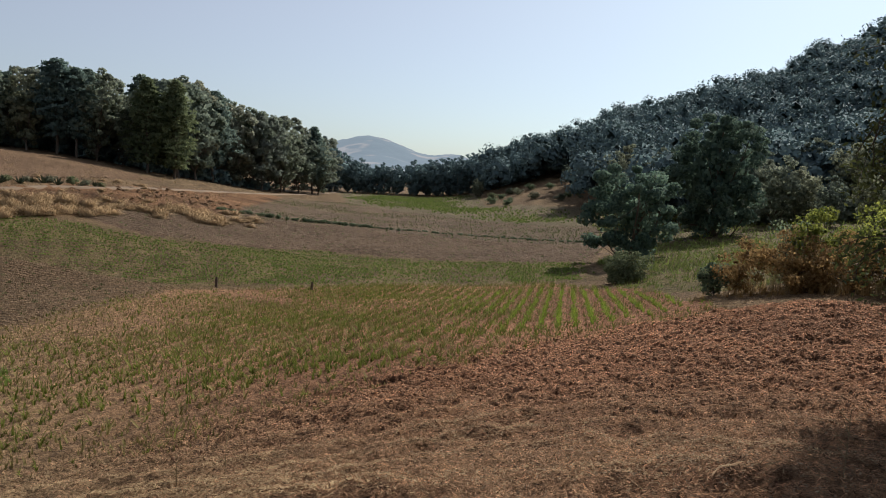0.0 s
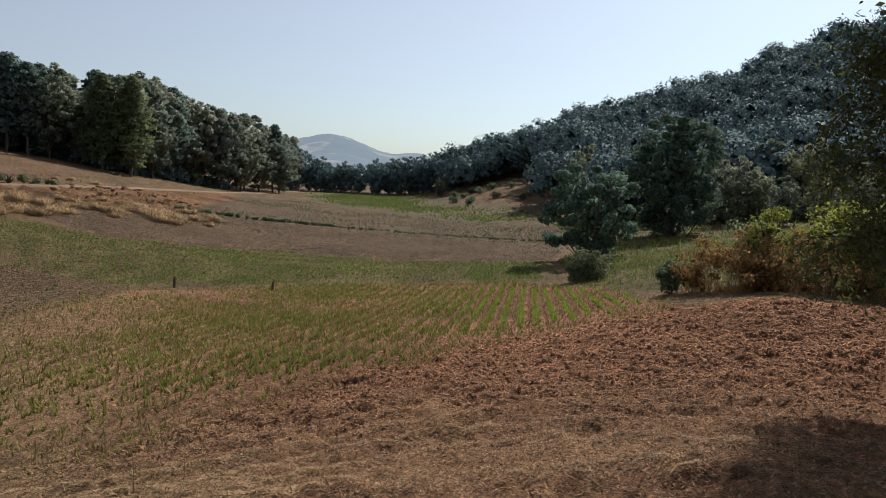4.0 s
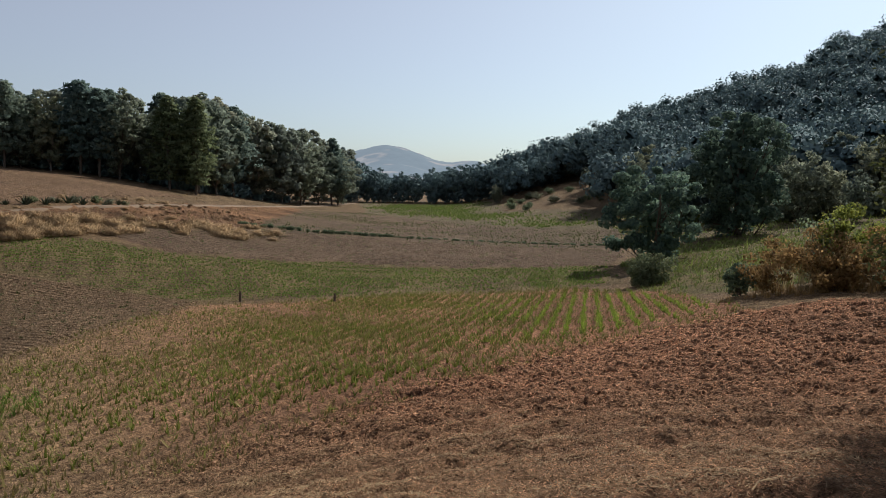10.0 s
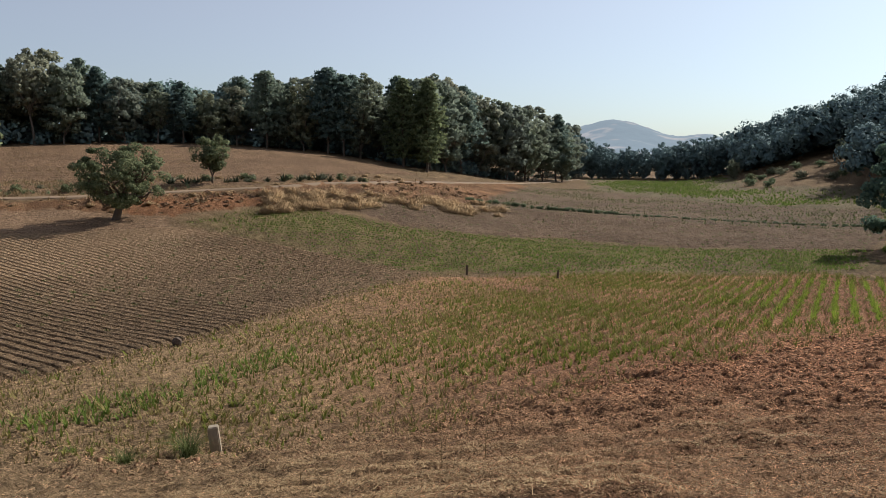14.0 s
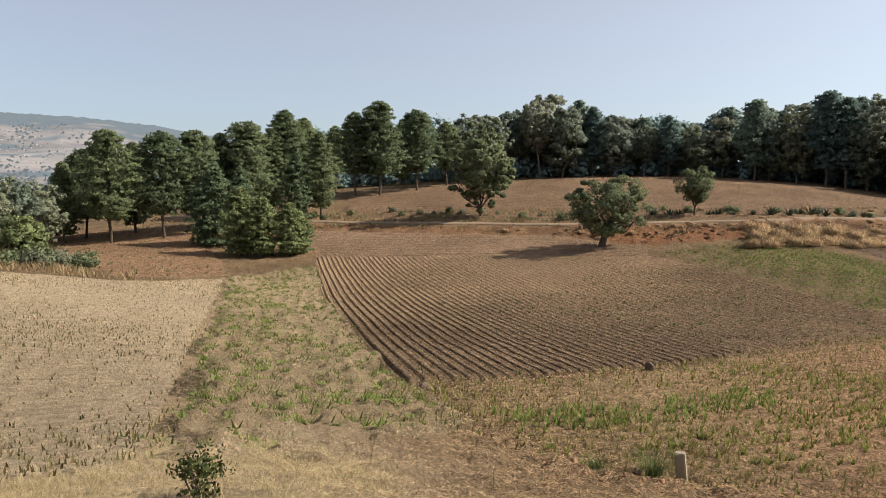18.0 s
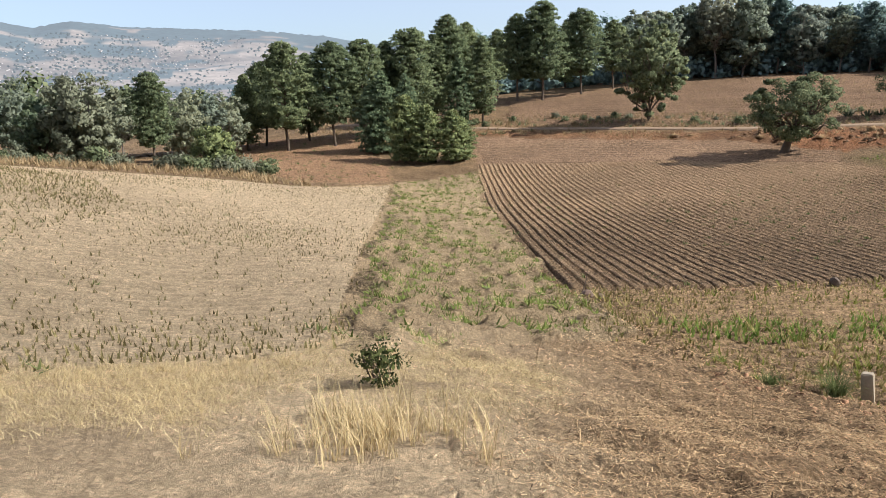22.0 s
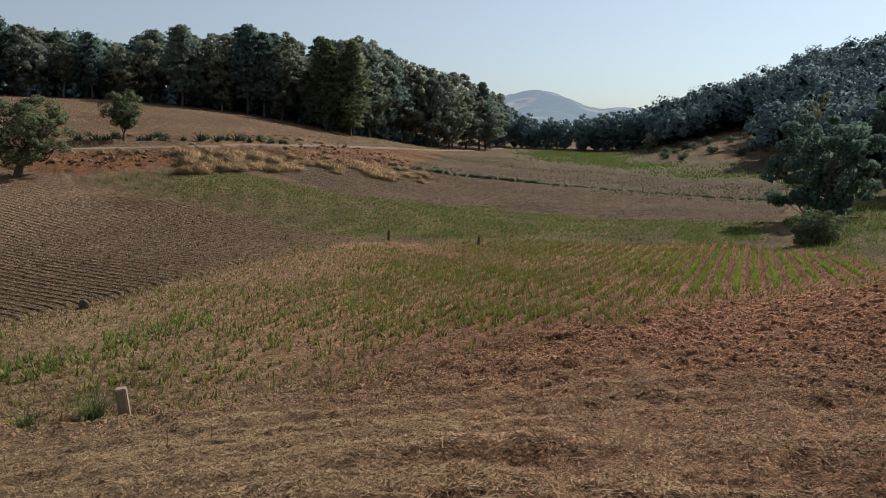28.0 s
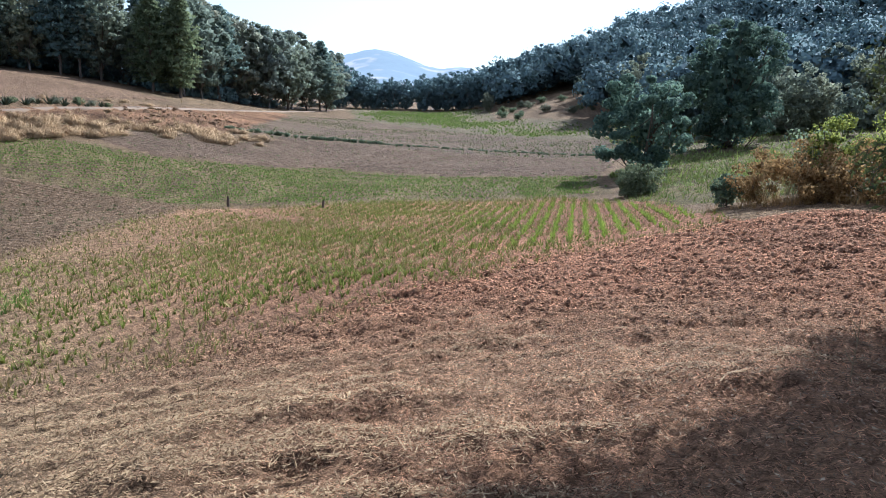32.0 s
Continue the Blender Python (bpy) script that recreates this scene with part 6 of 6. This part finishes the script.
AGAVES = [agave(1), agave(2)]
rng = np.random.default_rng(12)
for az in (-35.6, -34.9, -33.9, -32.6, -31.4, -30.2, -29.5, -28.8, -27.9, -26.5, -25.6, -37.6, -38.4, -39.6):
    x, y = polar(az, np.interp(az, [-40, -33, -25], [86, 87, 93]) + rng.uniform(-1, 1))
    ob = new("agave", AGAVES[int(rng.integers(0, 2))])
    ob.matrix_basis = Matrix.Translation((x, y, float(ground_z(x, y)) - 0.05)) @ pose(0, 0, 0, 0, 0, rng.uniform(0, 360)) @ Matrix.Scale(rng.uniform(0.55, 0.95), 4)
    tagged(ob, "dark spiky agave on the bank above the track", "agave", "agaves along the bank")

# dark low shrubs on banks and along the hedge line
SHRUBS = [oak_meshes(401, 1.3, 0.9, 420, 0.2, 0.0, DARK_LEAF, BARK, 0, 26, 0.02, 0.3, limb_count=3, twig_count=1), oak_meshes(402, 1.1, 0.8, 500, 0.17, 0.0, OLIVE_LEAF, BARK, 0, 24, 0.02, 0.3, limb_count=3, twig_count=1), oak_meshes(403, 1.2, 0.9, 500, 0.17, 0.0, SILVER_LEAF, BARK, 0, 24, 0.02, 0.3, limb_count=3, twig_count=1)]
rng = np.random.default_rng(14)
for k in range(44):
    az = rng.uniform(-66, -24)
    x, y = polar(az, np.interp(az, [-66, -60, -46, -36, -24], [99, 97, 86, 86.5, 96]) + rng.normal() * 1.2)
    stand("bank_shrub", SHRUBS[1 + k % 2], x, y, "low scrubby bush on the bank above the track", "shrub", "bank shrubs", 77 * k, rng.uniform(0.35, 0.85))
for k in range(110):
    u = k / 109
    x = -27.6 + 45.2 * u
    y = float(np.interp(x, [-27.6, -21, -14.6, -2.1, 7.9, 17.6], [88.6, 92.2, 94.2, 93.4, 88.4, 80.9]))
    stand("hedge_shrub", SHRUBS[0], x + rng.normal() * 0.2, y + rng.normal() * 0.2, "dark low plant in the hedge line between fields", "shrub", "hedge between fields", 50 * k, rng.uniform(0.28, 0.5) * (1 if k < 45 else 0.6))
for k in range(46):
    az = rng.uniform(-112, -78)
    r = np.interp(az, [-112, -96, -88, -78], [53, 57, 57, 58]) + rng.uniform(-1, 5)
    x, y = polar(az, r)
    if within(SMALL, np.array(x), np.array(y)):
        continue
    stand("verge_shrub", SHRUBS[1 + k % 2], x, y, "rough shrub on the verge behind the stubble field", "shrub", "verge shrubs", 77 * k, rng.uniform(0.6, 1.4))
for k in range(16):
    az = rng.uniform(3, 11)
    x, y = polar(az, 168 + rng.uniform(-5, 25))
    stand("knoll_shrub", SHRUBS[k % 3], x, y, "low bush on the dry knoll", "shrub", "knoll shrubs", 77 * k, rng.uniform(0.8, 1.8))

# ------------------------------------------------------------------ the distance
def far_range(name, label, az0, az1, near, far, crest, woods, seed, base=-20, fine=7, material=FAR_LAND):
    """A range of hills far off: crest(az) is its height in degrees over the eye."""
    az, u = np.meshgrid(np.linspace(az0, az1, int((az1 - az0) * fine)), np.linspace(0, 1, 84 * fine // 8), indexing="ij")
    r = near + (far - near) * u
    x, y = r * np.sin(np.radians(az)), r * np.cos(np.radians(az))
    top = np.tan(np.radians(crest(az))) * far + 1.65
    rise = 0.25 * u + 0.75 * smooth(0.3, 1.0, u)
    z = base + (top - base) * rise + (14 * clouds(x, y, 330, seed) + 6 * clouds(x, y, 110, seed + 1)) * np.sin(np.pi * np.clip(u, 0, 0.96)) + 3 * clouds(az * 1000, u, 260, seed + 2) * (u > 0.93)
    z = np.where(u > 0.985, z - 60 * (u - 0.985) / 0.015, z)
    w = smooth(0.35, 0.6, woods(az, u) + 0.7 * clouds(x, y, 170, seed + 3) + 0.75 * clouds(x, y, 60, seed + 4))[..., None]
    plot = (0.95 + 0.45 * clouds(x, y, 130, seed + 5) + 0.25 * clouds(x, y, 45, seed + 6))[..., None]
    col = np.array((0.15, 0.122, 0.1)) * plot * (1 - w) + np.array((0.03, 0.048, 0.052)) * w
    n, m = az.shape
    i, j = np.meshgrid(np.arange(n - 1), np.arange(m - 1), indexing="ij")
    f = np.stack([i * m + j, i * m + j + 1, (i + 1) * m + j + 1, (i + 1) * m + j], -1).reshape(-1, 4)
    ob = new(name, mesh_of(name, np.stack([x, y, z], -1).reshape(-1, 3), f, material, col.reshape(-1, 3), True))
    tagged(ob, label, "hills", kind="structure")
    return lambda a, q: (near + (far - near) * q, float(base + (np.tan(np.radians(crest(np.array(a)))) * far + 1.65 - base) * (0.25 * q + 0.75 * smooth(0.3, 1.0, q))))


table = lambda a: np.interp(a, [-135, -112, -106, -102, -98, -96.5, -94.2, -91, -82, -77, -74, -60], [5.4, 5.7, 5.9, 5.8, 4.9, 4.7, 5.1, 4.8, 4.6, 4.2, 3.6, 3.0])
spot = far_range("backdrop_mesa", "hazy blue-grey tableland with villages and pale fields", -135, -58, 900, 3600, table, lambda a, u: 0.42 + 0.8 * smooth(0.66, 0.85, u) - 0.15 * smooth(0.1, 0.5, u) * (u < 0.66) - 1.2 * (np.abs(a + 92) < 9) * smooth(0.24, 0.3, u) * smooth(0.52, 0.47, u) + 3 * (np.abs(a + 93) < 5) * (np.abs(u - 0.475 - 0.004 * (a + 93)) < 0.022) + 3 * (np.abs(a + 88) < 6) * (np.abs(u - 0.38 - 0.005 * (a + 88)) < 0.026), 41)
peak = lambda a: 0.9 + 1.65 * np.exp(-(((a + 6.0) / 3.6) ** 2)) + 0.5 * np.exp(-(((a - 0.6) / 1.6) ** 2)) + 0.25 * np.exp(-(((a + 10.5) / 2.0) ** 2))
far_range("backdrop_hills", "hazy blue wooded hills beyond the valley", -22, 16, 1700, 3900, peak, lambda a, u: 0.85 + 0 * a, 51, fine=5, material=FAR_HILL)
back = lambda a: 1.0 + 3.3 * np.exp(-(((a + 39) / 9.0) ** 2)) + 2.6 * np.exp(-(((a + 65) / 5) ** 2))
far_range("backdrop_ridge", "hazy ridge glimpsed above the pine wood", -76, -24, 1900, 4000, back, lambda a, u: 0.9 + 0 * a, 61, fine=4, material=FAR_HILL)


def villages():
    """Scattered houses on the far slopes."""
    rng = np.random.default_rng(97)
    box_v = np.array([(x, y, z) for z in (0, 1) for x, y in ((-0.5, -0.5), (0.5, -0.5), (0.5, 0.5), (-0.5, 0.5))] + [(-0.5, 0, 1.35), (0.5, 0, 1.35)], float)
    box_f = np.array([(0, 1, 5, 4), (1, 2, 6, 5), (2, 3, 7, 6), (3, 0, 4, 7), (4, 5, 9, 8), (6, 7, 8, 9)])
    places, sizes = [], []
    for a0, q0, n in ((-104, 0.6, 150), (-96, 0.58, 110), (-90, 0.56, 150), (-86, 0.6, 130), (-99, 0.55, 60), (-108, 0.55, 90)):
        for _ in range(n):
            a, q = a0 + rng.normal() * 1.8, float(np.clip(q0 + rng.normal() * 0.09, 0.15, 0.75))
            r, z = spot(a, q)
            x, y = polar(a, r)
            places.append((x, y, z + 2))
            sizes.append(rng.uniform(2.0, 4.6))
    v, f = planted(box_v * np.array([1.4, 1, 0.55]), box_f, np.array(places), rng.uniform(0, 6.28, len(places)), np.array(sizes))
    tagged(new("far_villages", mesh_of("far_villages", v, f, HOUSE_WALL)), "tiny pale houses scattered over the far slopes", "houses", kind="stuff")


villages()


def far_trees():
    """Single trees and small woods on the far slopes."""
    rng = np.random.default_rng(98)
    n = 6000
    a, q = rng.uniform(-113, -80, n), np.clip(rng.beta(1.6, 1.3, n) * 0.78, 0.06, 0.76)
    k = clouds(a * 40, q * 400, 45, 99) + rng.normal(size=n) * 0.5 > -0.1
    places = []
    for b, u in zip(a[k], q[k]):
        r, z = spot(b, u)
        places.append((*polar(b, r), z + 4))
    v, f = cores(rng, np.array(places), rng.uniform(2, 5.5, len(places)), 0.7)
    tint = np.repeat(np.array([(0.03, 0.045, 0.035)]) * rng.uniform(0.7, 1.5, (len(places), 1)), len(LUMP_V), axis=0)
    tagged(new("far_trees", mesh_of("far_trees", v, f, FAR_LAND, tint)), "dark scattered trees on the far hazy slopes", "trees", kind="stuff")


far_trees()
